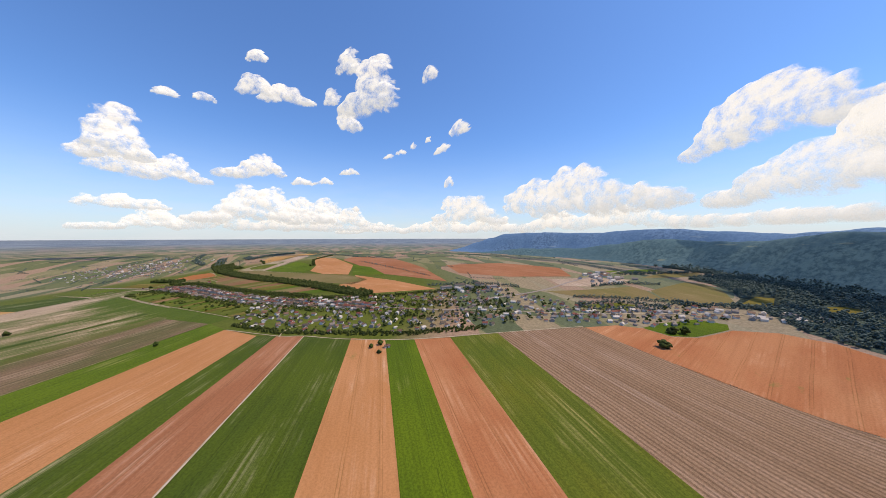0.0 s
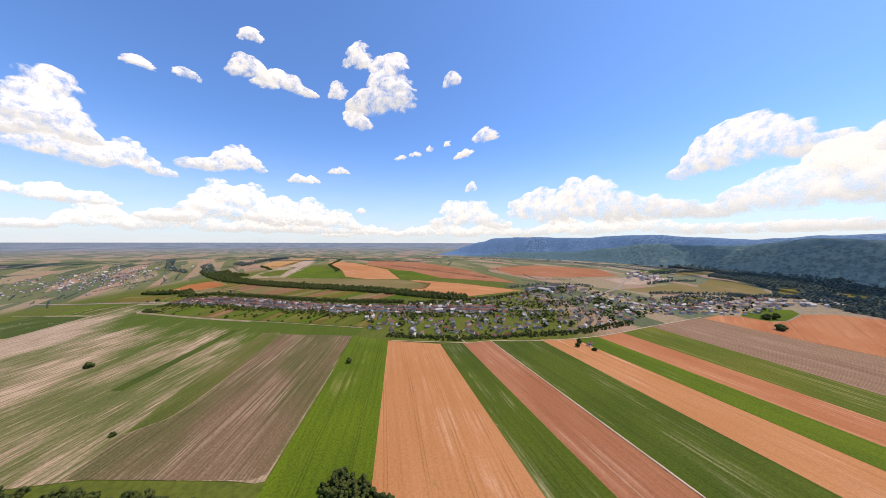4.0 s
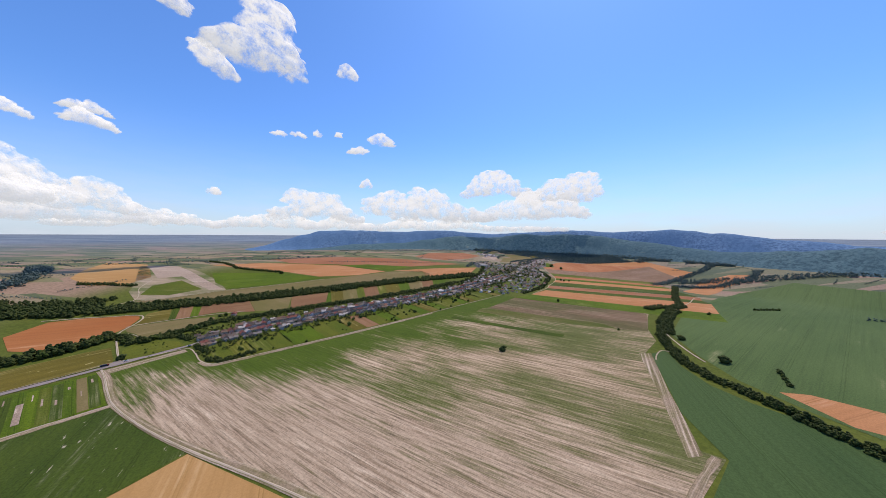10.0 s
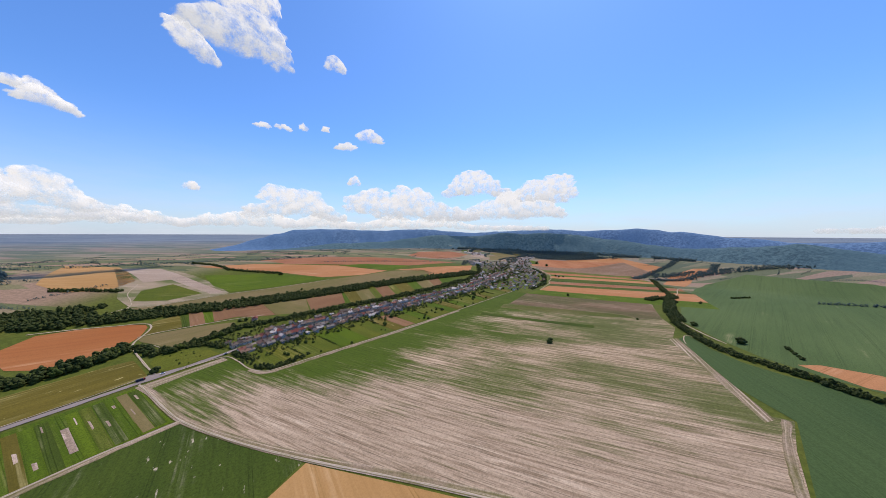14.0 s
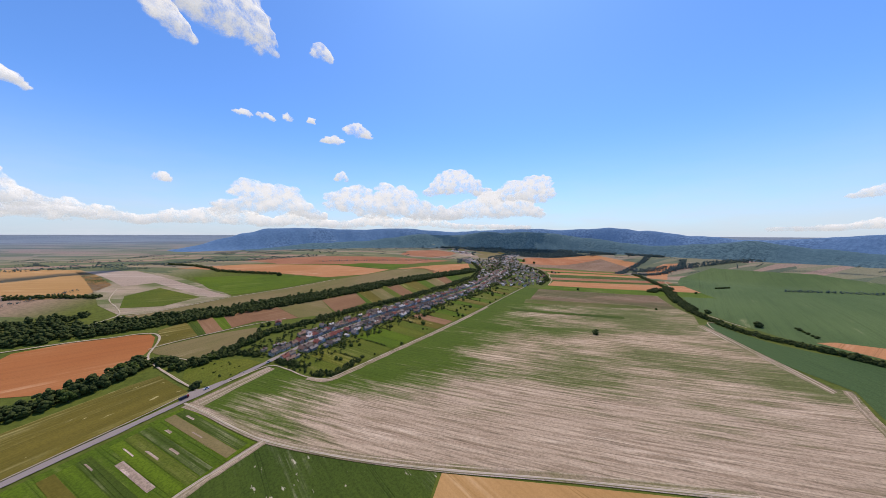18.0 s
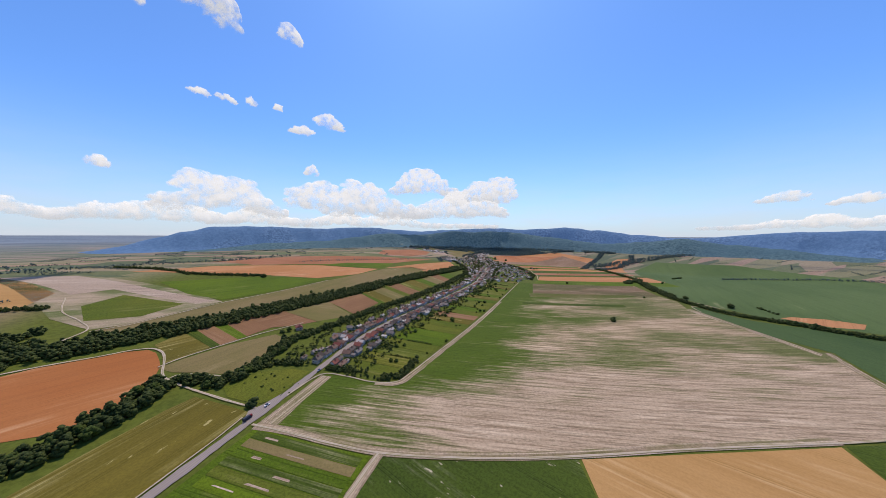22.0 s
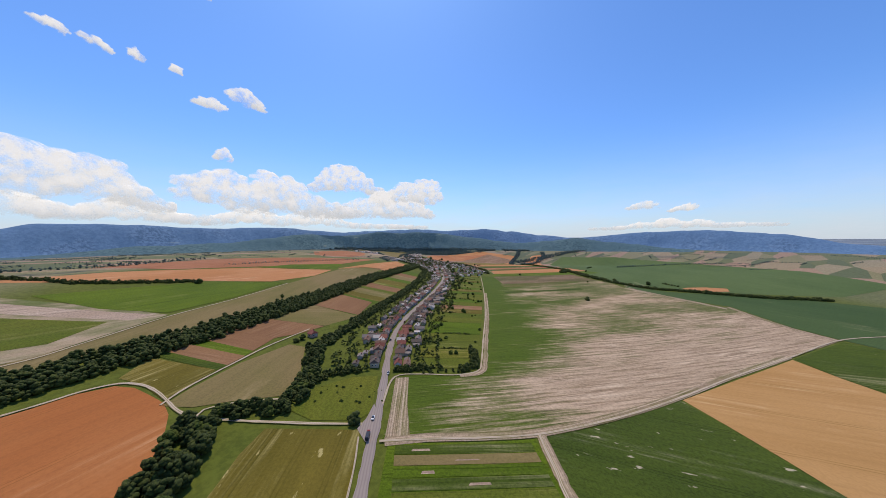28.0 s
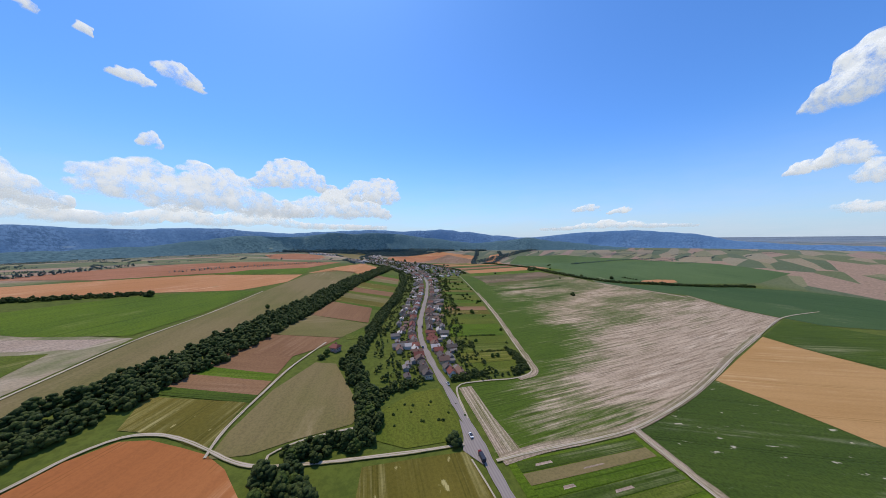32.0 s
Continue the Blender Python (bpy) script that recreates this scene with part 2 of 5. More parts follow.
def big_field_material():
    """Thin stubble, with green regrowth towards the gardens."""
    k = Nodes("stubble_with_regrowth")
    uv, ob = k.coord("UV"), k.coord("Object")
    sep = k.n.new("ShaderNodeSeparateXYZ")
    k.l.new(ob, sep.inputs[0])
    x, y = sep.outputs[0], sep.outputs[1]
    d = k.math("SUBTRACT", k.math("MULTIPLY", k.math("ADD", x, 1.0), 0.71), k.math("MULTIPLY", k.math("SUBTRACT", y, 49.5), 0.704))
    q = k.math("ADD", k.math("MULTIPLY", k.math("ADD", x, 21.0), 0.33), k.math("MULTIPLY", k.math("SUBTRACT", y, 43.0), 0.944))
    lines = k.noise(k.mapping(uv, (0.10, 2.1, 1)), 1.0, 9, 0.74)
    blot = k.noise(k.mapping(uv, (0.035, 0.10, 1), loc=(2, 5, 0)), 1.0, 6, 0.62)
    fine = k.noise(uv, 2.6, 7, 0.72)
    far = k.ramp(q, 34.0, 66.0)
    lean = k.math("SUBTRACT", k.math("MULTIPLY", d, 0.0240), k.math("MULTIPLY", far, 0.14))
    lean = k.math("ADD", k.math("MINIMUM", lean, 0.44), k.math("MULTIPLY", k.ramp(q, 20.0, 5.0), 0.34))
    g = k.math("ADD", k.math("ADD", lean, k.math("MULTIPLY", k.math("SUBTRACT", blot, 0.5), 1.6)), k.math("MULTIPLY", k.math("SUBTRACT", lines, 0.5), 1.35))
    straw = k.ramp(g, 0.22, 0.68)
    green = k.mix(blot, (0.050, 0.092, 0.006), (0.092, 0.124, 0.013))
    green = k.mix(k.math("MULTIPLY", k.ramp(d, 12.0, 48.0), 0.45), green, (0.185, 0.160, 0.075))
    soil = k.mix(k.ramp(lines, 0.35, 0.62), (0.27, 0.190, 0.122), (0.49, 0.368, 0.256))
    soil = k.mix(k.math("MULTIPLY", k.ramp(blot, 0.52, 0.68), k.ramp(lines, 0.45, 0.65)), soil, (0.65, 0.515, 0.378))
    litter = k.ramp(k.math("ADD", q, k.math("MULTIPLY", k.math("SUBTRACT", blot, 0.5), 45.0)), 8.0, 42.0)
    thin = k.mix(1.0, soil, (0.95, 0.92, 0.86))
    thin.node.blend_type = "MULTIPLY"
    soil = k.mix(litter, soil, thin)
    c = k.mix(straw, green, soil)
    row = k.noise(k.mapping(uv, (0.16, 5.2, 1), loc=(4, 1, 0)), 1.0, 5, 0.7)
    furrow = k.mix(1.0, c, (0.50, 0.50, 0.48))
    furrow.node.blend_type = "MULTIPLY"
    c = k.mix(k.math("MULTIPLY", k.ramp(row, 0.50, 0.36), 0.85), c, furrow)
    dim = k.mix(1.0, c, (0.58, 0.60, 0.58))
    dim.node.blend_type = "MULTIPLY"
    c = k.mix(k.math("MULTIPLY", k.ramp(fine, 0.60, 0.36), 0.65), c, dim)
    return k.finish(c, 0.95, k.math("ADD", fine, lines), 0.6, 0.06)


M["big_field"] = big_field_material()


def ground_material():
    """Meadow near the village; a patchwork of small far fields, painted haze blue towards the horizon."""
    k = Nodes("meadow_and_hazed_fields")
    ob = k.coord("Object")
    cells = k.n.new("ShaderNodeTexVoronoi")
    k.l.new(k.mapping(ob, (0.030, 0.125, 0.0), 0.42), cells.inputs["Vector"])
    cells.inputs["Scale"].default_value = 1.0
    cells.inputs["Randomness"].default_value = 0.9
    pick = k.n.new("ShaderNodeValToRGB")
    k.l.new(cells.outputs["Color"], pick.inputs[0])
    stops = [(0.0, (0.085, 0.110, 0.050)), (0.18, (0.30, 0.23, 0.14)), (0.32, (0.13, 0.145, 0.06)), (0.5, (0.22, 0.20, 0.10)), (0.62, (0.34, 0.22, 0.15)), (0.74, (0.10, 0.125, 0.06)), (0.86, (0.29, 0.24, 0.15))]
    pick.color_ramp.interpolation = "CONSTANT"
    for i, (at, c) in enumerate(stops):
        e = pick.color_ramp.elements[i] if i < 2 else pick.color_ramp.elements.new(at)
        e.position, e.color = at, (*c, 1)
    far_tone = k.mix(0.12, pick.outputs[0], (0.150, 0.135, 0.085))
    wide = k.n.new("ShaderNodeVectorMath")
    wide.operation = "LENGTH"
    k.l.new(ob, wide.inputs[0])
    # Haze painted as colour: blue-grey takes over with distance.
    haze_tone = k.mix(k.ramp(k.noise(k.mapping(ob, (0.006, 0.02, 0.0), 0.2), 1.0, 5, 0.6), 0.40, 0.60), (0.115, 0.165, 0.225), (0.225, 0.265, 0.310))
    far_tone = k.mix(k.math("MULTIPLY", k.ramp(wide.outputs["Value"], 190.0, 800.0, False), 0.92), far_tone, haze_tone)
    fine = k.noise(ob, 1.3, 8, 0.7)
    near = k.mix(k.noise(ob, 0.09, 5, 0.6), (0.060, 0.092, 0.010), (0.130, 0.138, 0.022))
    sep = k.n.new("ShaderNodeVectorMath")
    sep.operation = "DISTANCE"
    k.l.new(ob, sep.inputs[0])
    sep.inputs[1].default_value = (30, 80, 0)
    c = k.mix(k.ramp(sep.outputs["Value"], 95.0, 112.0), near, far_tone)
    dim = k.mix(1.0, c, (0.5, 0.53, 0.5))
    dim.node.blend_type = "MULTIPLY"
    c = k.mix(k.math("MULTIPLY", k.ramp(fine, 0.62, 0.36), 0.6), c, dim)
    return k.finish(c, 0.95, fine, 0.5, 0.08)


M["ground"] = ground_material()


def foliage(name, dark, light):
    k = Nodes(name)
    ob = k.coord("Object")
    info = k.n.new("ShaderNodeObjectInfo")
    geo = k.n.new("ShaderNodeNewGeometry")
    n1 = k.noise(ob, 3.0, 4, 0.7)
    c = k.mix(k.ramp(n1, 0.35, 0.68), dark, light)
    tone = k.mix(geo.outputs["Random Per Island"], (0.60, 0.68, 0.60), (1.25, 1.12, 1.0))
    c2 = k.mix(1.0, c, tone)
    c2.node.blend_type = "MULTIPLY"
    tone2 = k.mix(info.outputs["Random"], (0.75, 0.8, 0.8), (1.15, 1.1, 1.0))
    c3 = k.mix(1.0, c2, tone2)
    c3.node.blend_type = "MULTIPLY"
    return k.finish(c3, 0.8, k.noise(ob, 9.0, 5, 0.75), 0.8, 0.1)


M["leaf"] = foliage("leaves_dark", (0.030, 0.045, 0.014), (0.074, 0.098, 0.023))
M["leaf_light"] = foliage("leaves_light", (0.036, 0.058, 0.011), (0.092, 0.126, 0.024))
# Leaf colour lifted and blued to stand in for haze over distant woods.
M["forest"] = foliage("hazed_canopy", (0.074, 0.115, 0.128), (0.112, 0.158, 0.155))


def plain(name, colour, rough=0.8, vary=0.25, scale=4.0, metal=0.0):
    k = Nodes(name)
    ob = k.coord("Object")
    info = k.n.new("ShaderNodeObjectInfo")
    n1 = k.noise(ob, scale, 6, 0.65)
    low = tuple(v * (1 - vary) for v in colour)
    c = k.mix(n1, low, colour)
    tone = k.mix(1.0, c, k.mix(info.outputs["Random"], (0.8, 0.8, 0.8), (1.1, 1.1, 1.1)))
    tone.node.blend_type = "MULTIPLY"
    k.bsdf.inputs["Metallic"].default_value = metal
    return k.finish(tone, rough, n1, 0.25, 0.02)


M["bark"] = plain("bark", (0.10, 0.075, 0.05), 0.9)
for key, col in (("wall_white", (0.74, 0.71, 0.66)), ("wall_cream", (0.62, 0.52, 0.38)), ("wall_grey", (0.42, 0.40, 0.38)), ("wall_rose", (0.55, 0.36, 0.30))):
    M[key] = plain(key, col, 0.9, 0.2, 2.0)
for key, col in (("roof_red", (0.26, 0.085, 0.060)), ("roof_brown", (0.20, 0.115, 0.080)), ("roof_grey", (0.22, 0.185, 0.165)), ("roof_light", (0.56, 0.50, 0.45)), ("roof_dark", (0.115, 0.088, 0.072))):
    M[key] = plain(key, col, 0.6, 0.3, 6.0)
M["chimney"] = plain("chimney_brick", (0.30, 0.14, 0.10), 0.9)
M["door"] = plain("door_wood", (0.16, 0.09, 0.05), 0.6)
M["white_paint"] = plain("white_paint", (0.78, 0.77, 0.74), 0.5, 0.1)
M["tyre"] = plain("tyre_rubber", (0.02, 0.02, 0.02), 0.8)
M["car_red"] = plain("car_paint_red", (0.25, 0.02, 0.02), 0.3, 0.1)
M["car_white"] = plain("car_paint_white", (0.75, 0.75, 0.76), 0.3, 0.1)
M["car_dark"] = plain("car_paint_dark", (0.04, 0.045, 0.06), 0.3, 0.1)
glass = Nodes("window_glass")
M["glass"] = glass.finish((0.03, 0.035, 0.045), 0.08)
glass.bsdf.inputs["Specular IOR Level"].default_value = 0.6

# ---- the lie of the land ----
CENTRE = (30.0, 80.0)
CUBIC = ((0, 0, 0.487), (0, 1, 4.556), (0, 2, 1.133), (0, 3, -0.188), (1, 0, -0.871), (1, 1, -4.988), (1, 2, -0.718), (2, 0, 2.512), (2, 1, -0.429), (3, 0, -1.188))
PLAIN = 9.0     # the level of the wide plain beyond the valley, raised to fit the camera's view


def height(x, y):
    """The ground's height: a shallow valley, shaped to fit the camera's view, that runs out into a wide plain."""
    u, v = (x - CENTRE[0]) / 90, (y - CENTRE[1]) / 90
    q = math.hypot(u, v)
    k = min(1.0, 1.9 / q) if q > 0 else 1.0
    z = sum(c * (u * k) ** a * (v * k) ** b for a, b, c in CUBIC)
    z = 8 + 3 * math.tanh((z - 8) / 3) if z > 8 else z
    z = -3 - 1.5 * math.tanh((-3 - z) / 1.5) if z < -3 else z
    w = min(max((q * 90 - 150) / 110, 0), 1)
    w = w * w * (3 - 2 * w)
    return (1 - w) * z + w * PLAIN


def mesh_from(name, verts, faces, material, smooth=False):
    me = bpy.data.meshes.new(name)
    me.from_pydata(verts, [], faces)
    me.materials.append(material)
    if smooth:
        me.polygons.foreach_set("use_smooth", [True] * len(me.polygons))
    me.update()
    return me


def part(name, bm, material, parent, label=""):
    me = bpy.data.meshes.new(name)
    bm.to_mesh(me)
    bm.free()
    me.materials.append(material)
    ob = new(name, me)
    ob.parent = parent
    return tagged(ob, label)


G = 4.0     # grid of the ground, in metres


def build_ground():
    far = [400, 460, 540, 650, 800, 1000, 1300, 1800, 2600, 4200]
    xs = [-v for v in reversed(far)] + [-360, -320, -290, -264, -240, -220] + [G * i for i in range(-50, 76)] + [320, 345, 370] + far
    ys = [-v for v in reversed(far)] + [-360, -310, -270, -230, -200, -170, -144] + [G * i for i in range(-30, 86)] + [352, 368] + far
    verts = [(x, y, height(x, y)) for x in xs for y in ys]
    m, faces = len(ys), []
    for i in range(len(xs) - 1):
        for j in range(m - 1):
            a, b, c, d = i * m + j, (i + 1) * m + j, (i + 1) * m + j + 1, i * m + j + 1
            faces += [(a, b, c), (a, c, d)]
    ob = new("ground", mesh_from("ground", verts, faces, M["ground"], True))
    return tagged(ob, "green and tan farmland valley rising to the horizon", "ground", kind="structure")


build_ground()


def drape(name, outline, material, angle=0.0, lift=0.04, label="", category="field", group="", kind="structure", parent=None):
    """A flat patch cut from an outline and laid over the ground's facets; rows run along the angle."""
    bm = bmesh.new()
    bm.faces.new([bm.verts.new((x, y, 0)) for x, y in outline])
    bmesh.ops.triangulate(bm, faces=bm.faces[:])
    px, py = [p[0] for p in outline], [p[1] for p in outline]
    cuts = [((i * G, 0, 0), (1, 0, 0)) for i in range(math.ceil(min(px) / G), math.ceil(max(px) / G))]
    cuts += [((0, j * G, 0), (0, 1, 0)) for j in range(math.ceil(min(py) / G), math.ceil(max(py) / G))]
    ds = [x - y for x, y in outline]
    cuts += [((k * G, 0, 0), (1, -1, 0)) for k in range(math.ceil(min(ds) / G), math.ceil(max(ds) / G))]
    for co, no in cuts:
        bmesh.ops.bisect_plane(bm, geom=bm.verts[:] + bm.edges[:] + bm.faces[:], dist=1e-5, plane_co=co, plane_no=no)
    uv = bm.loops.layers.uv.new("rows")
    ca, sa_ = math.cos(radians(angle)), math.sin(radians(angle))
    off = (outline[0][0] * 1.7 + outline[0][1] * 0.9)
    for f in bm.faces:
        if f.normal.z < 0:
            f.normal_flip()
        for lp in f.loops:
            x, y = lp.vert.co.x, lp.vert.co.y
            lp[uv].uv = (x * ca + y * sa_ + off, -x * sa_ + y * ca + off)
    for v in bm.verts:
        v.co.z = height_facet(v.co.x, v.co.y) + lift
    me = bpy.data.meshes.new(name)
    bm.to_mesh(me)
    bm.free()
    me.materials.append(material)
    me.polygons.foreach_set("use_smooth", [True] * len(me.polygons))
    ob = new(name, me)
    ob.parent = parent
    return tagged(ob, label, category if parent is None else "", group, kind if parent is None else "")


def height_facet(x, y):
    """The height of the ground's facets, as built on the grid."""
    i, j = math.floor(x / G), math.floor(y / G)
    fx, fy = x / G - i, y / G - j
    a, c = height(i * G, j * G), height((i + 1) * G, (j + 1) * G)
    if fx >= fy:
        b = height((i + 1) * G, j * G)
        return a + (b - a) * fx + (c - b) * fy
    d = height(i * G, (j + 1) * G)
    return a + (c - d) * fx + (d - a) * fy


def ribbon(name, line, width, material, lift=0.08, label="", category="road", kind="structure"):
    """A road or track along a line, with a slightly uneven edge."""
    pts = smooth_line(line, 0.8)
    left, right = [], []
    for i, (x, y) in enumerate(pts):
        x0, y0 = pts[max(i - 1, 0)]
        x1, y1 = pts[min(i + 1, len(pts) - 1)]
        n = math.hypot(x1 - x0, y1 - y0) or 1
        nx, ny = -(y1 - y0) / n, (x1 - x0) / n
        w = width / 2 * (1 + (0.4 * noise.noise((x * 0.5, y * 0.5, 3)) + 0.25 * noise.noise((x * 1.6, y * 1.6, 9)) if width < 1.2 else 0))
        left.append((x + nx * w, y + ny * w))
        right.append((x - nx * w, y - ny * w))
    bm = bmesh.new()
    uv = bm.loops.layers.uv.new("rows")
    rows = []
    for i in range(len(pts)):
        row = []
        for s in (0, 0.5, 1):
            x, y = left[i][0] + (right[i][0] - left[i][0]) * s, left[i][1] + (right[i][1] - left[i][1]) * s
            row.append(bm.verts.new((x, y, height_facet(x, y) + lift + (0.03 if s == 0.5 else 0))))
        rows.append(row)
    for i in range(len(rows) - 1):
        for s in range(2):
            f = bm.faces.new((rows[i][s], rows[i][s + 1], rows[i + 1][s + 1], rows[i + 1][s]))
            for lp, (u, v) in zip(f.loops, ((i, s), (i, s + 1), (i + 1, s + 1), (i + 1, s))):
                lp[uv].uv = (u * 0.8, v / 2)
            if f.normal.z < 0:
                f.normal_flip()
    bmesh.ops.recalc_face_normals(bm, faces=bm.faces[:])
    me = bpy.data.meshes.new(name)
    bm.to_mesh(me)
    bm.free()
    me.materials.append(material)
    return tagged(new(name, me), label, category, kind=kind)


def smooth_line(line, step):
    """Points at even steps along a Catmull-Rom line."""
    out = []
    for i in range(len(line) - 1):
        p0, p1, p2, p3 = (Vector(line[min(max(k, 0), len(line) - 1)]) for k in (i - 1, i, i + 1, i + 2))
        n = max(int((p2 - p1).length / step), 1)
        for s in range(n):
            t = s / n
            q = 0.5 * ((2 * p1) + (p2 - p0) * t + (2 * p0 - 5 * p1 + 4 * p2 - p3) * t * t + (3 * p1 - p0 - 3 * p2 + p3) * t ** 3)
            out.append((q.x, q.y))
    return out + [tuple(line[-1])]


# ---- fields ----
# the strips that run up to the upper village: where each boundary meets the village and its far end
EDGES = [((66.0, 108.8), (105.0, 92.4)), ((73.5, 115.0), (111.2, 101.2)), ((81.6, 124.6), (120.6, 115.2)), ((83.2, 129.4), (122.4, 121.6)), ((85.8, 135.7), (126.8, 129.0)), ((90.6, 146.6), (129.2, 142.0)), ((94.3, 154.1), (132.7, 151.8)),
         ((95.7, 160.6), (134.6, 158.8)), ((97.1, 168.9), (137.0, 168.0)), ((97.9, 180.8), (140.6, 181.8)), ((100.7, 204.2), (142.5, 213.1))]
STRIPS = [
    ("green_strip", "green", "narrow bright green crop strip beside pale stubble"),
    ("grain_strip", "pale_orange", "wide strip of ripe pale orange grain"),
    ("green_strip", "dark_green", "thin dark green crop strip between grain strips"),
    ("grain_strip", "red", "strip of reddish ripe grain beside a pale track"),
    ("green_strip", "dark_green", "wide dark green crop strip with a bare line"),
    ("grain_strip", "pale_orange", "strip of ripe orange grain with tramlines"),
    ("green_strip", "green", "green crop strip with rough edges"),
    ("grain_strip", "orange", "strip of ripe orange grain with green weeds"),
    ("green_strip", "light_green", "light green and yellow crop strip"),
    ("ploughed_strip", "brown", "wide grey brown field ploughed in rows"),
]


def beyond(edge, f):
    """A point on a boundary, as a share of its length."""
    (x0, y0), (x1, y1) = edge
    return (x0 + (x1 - x0) * f, y0 + (y1 - y0) * f)


for (nm, mat, lab), low, high in zip(STRIPS, EDGES, EDGES[1:]):
    a, b, c, d = beyond(low, 0), beyond(low, 1.45), beyond(high, 1.45), beyond(high, 0)
    if nm == "ploughed_strip":
        b, c = beyond(low, 1.9), beyond(high, 1.9)
    drape(nm, [a, b, c, d], M[mat], math.degrees(math.atan2(b[1] + c[1] - a[1] - d[1], b[0] + c[0] - a[0] - d[0])), 0.06, lab, group="crop strips")

field_outlines = []


def field(name, material, angle, lift, label, outline):
    """One field, laid on the ground; its rows run along the angle."""
    field_outlines.append(outline)
    return drape(name, outline, M[material], angle, lift, label)


field("grain_field", "orange", -70, 0.06, "large field of red orange grain",
      [(100.9, 204.4), (102.0, 213.9), (105.6, 218.9), (111.3, 220.6), (113.7, 225.7), (114.6, 236.6), (120.2, 242.3), (128.1, 243.6), (140, 239), (160, 228), (180, 221.4), (142.5, 213.3), (129, 209.8)])
field("stubble_field", "big_field", -25, 0.04, "large stubble field with green regrowth and bleached straw rows",
      [(-21.2, 42.8), (-17.1, 40.4), (-12.2, 37.4), (-7.1, 34.6), (-0.6, 32.1), (6.2, 29.9), (14.3, 27.7), (27.6, 24.4), (44.1, 19.6), (62.2, 13.9), (65.9, 20.2), (72.5, 26.5), (78.5, 31.4), (76.2, 33.0), (81.3, 46.5), (86.7, 61.2),
       (93, 68.0), (96.0, 76.5), (103.5, 89.5), (104.8, 91.3), (105.0, 92.2), (66.0, 108.6), (61.6, 111.9), (36.2, 84.9), (18.3, 66.9), (7.2, 56.7), (0.6, 49.6), (-1.9, 47.5), (-6.6, 48.5), (-12.0, 51.9), (-14.4, 52.6), (-16.9, 49.1), (-19.2, 45.1)])
field("stubble_field", "stubble_dark", -24, 0.055, "darker brown stubble strip with green regrowth",
      [(54.6, 92.7), (65.9, 108.4), (78, 103), (90.4, 98.0), (104.0, 92.4), (104.2, 91.0), (99.6, 82.8), (95.0, 74.6), (88.6, 76.0), (86.7, 80.2), (83.7, 81.9)])
field("green_strip", "thin_green", -24, 0.065, "thin band of green regrowth in the stubble",
      [(50.6, 88.6), (52.8, 92.4), (54.4, 92.7), (68.5, 87.6), (83.7, 81.7), (86.6, 79.9), (88.2, 76.4), (82.5, 77.6), (76.8, 79.1), (63.5, 83.6)])
field("verge", "straw_verge", 57, 0.06, "pale bare verge beside the road",
      [(-21.0, 42.6), (-18.5, 46.3), (-16.0, 50.2), (-14.5, 52.5), (-12.9, 51.7), (-16.3, 46.2), (-18.6, 41.7)])
field("green_strip", "dark_green", -23, 0.07, "short dark green strip in the stubble field",
      [(42.8, 81.0), (43.7, 83.1), (72.8, 70.7), (71.6, 68.9)])
field("stubble_strip", "straw_verge", 66, 0.07, "narrow strip of bleached stubble at the field edge",
      [(85.0, 60.5), (87.6, 60.8), (81.8, 46.5), (78.0, 36.1), (76.3, 31.8), (74.4, 31.4), (76.5, 36.9), (80.0, 46.3)])
field("green_field", "deep_green", 75, 0.05, "dark green crop field along the hedgerow",
      [(87.4, 60.5), (91.6, 62.6), (89.6, 54.7), (89.5, 48.1), (91.4, 43.0), (94.2, 39.2), (96, 33.0), (101.5, 22), (101.4, 4), (90, -20), (70, -22), (60, 8), (62.6, 13.7), (66.2, 20.0), (78.7, 31.3), (79.5, 40.0)])
field("green_field", "pasture", 40, 0.04, "rolling green crop field beyond the hedgerow",
      [(99.4, 72.4), (106, 81), (116, 93), (130.4, 105.7), (155, 129), (182.7, 152.3), (215, 160), (230, 120), (215, 70), (175, 20), (140, 0), (112, 12), (102, 30), (97.5, 41), (95.5, 50), (96.5, 60.2)])
field("grain_field", "pale_orange", 20, 0.06, "small field of orange grain by the hedgerow",
      [(98.4, 46.4), (102.2, 45.8), (106.8, 41.5), (108.5, 36), (103.1, 34.7), (99.2, 38)])
field("wheat_field", "gold", -56, 0.05, "golden wheat field beside a farm track",
      [(13.9, 27.4), (26.7, 24.0), (43.2, 19.3), (39.5, 14.6), (37.5, 11.2), (30, -4), (20, -14), (2, -2), (5.5, 10), (7.7, 15.3), (9.5, 18.4), (11.8, 22.9)])
field("green_field", "dark_green", -56, 0.05, "green crop field beside the golden wheat",
      [(43.8, 19.2), (61.6, 13.6), (60.2, 9.3), (54, -12), (30, -10), (37.8, 11), (39.8, 14.8)])
field("green_field", "flecked_green", -56, 0.05, "dark green crop field with bare flecks",
      [(-6.9, 34.0), (-0.9, 31.7), (5.9, 29.6), (13.5, 27.5), (11.6, 22.8), (9.3, 18.4), (5.2, 10), (1, -2), (-19.0, 16), (-11.3, 28.7), (-9.6, 31.0)])
field("garden_plots", "green", -30, 0.05, "narrow green vegetable strips beside the road",
      [(-20.8, 42.2), (-17.4, 40.0), (-12.5, 37.0), (-8.0, 34.4), (-9.8, 31.9), (-11.7, 29.1), (-17, 21), (-31, 26.5), (-24.2, 37.2)])
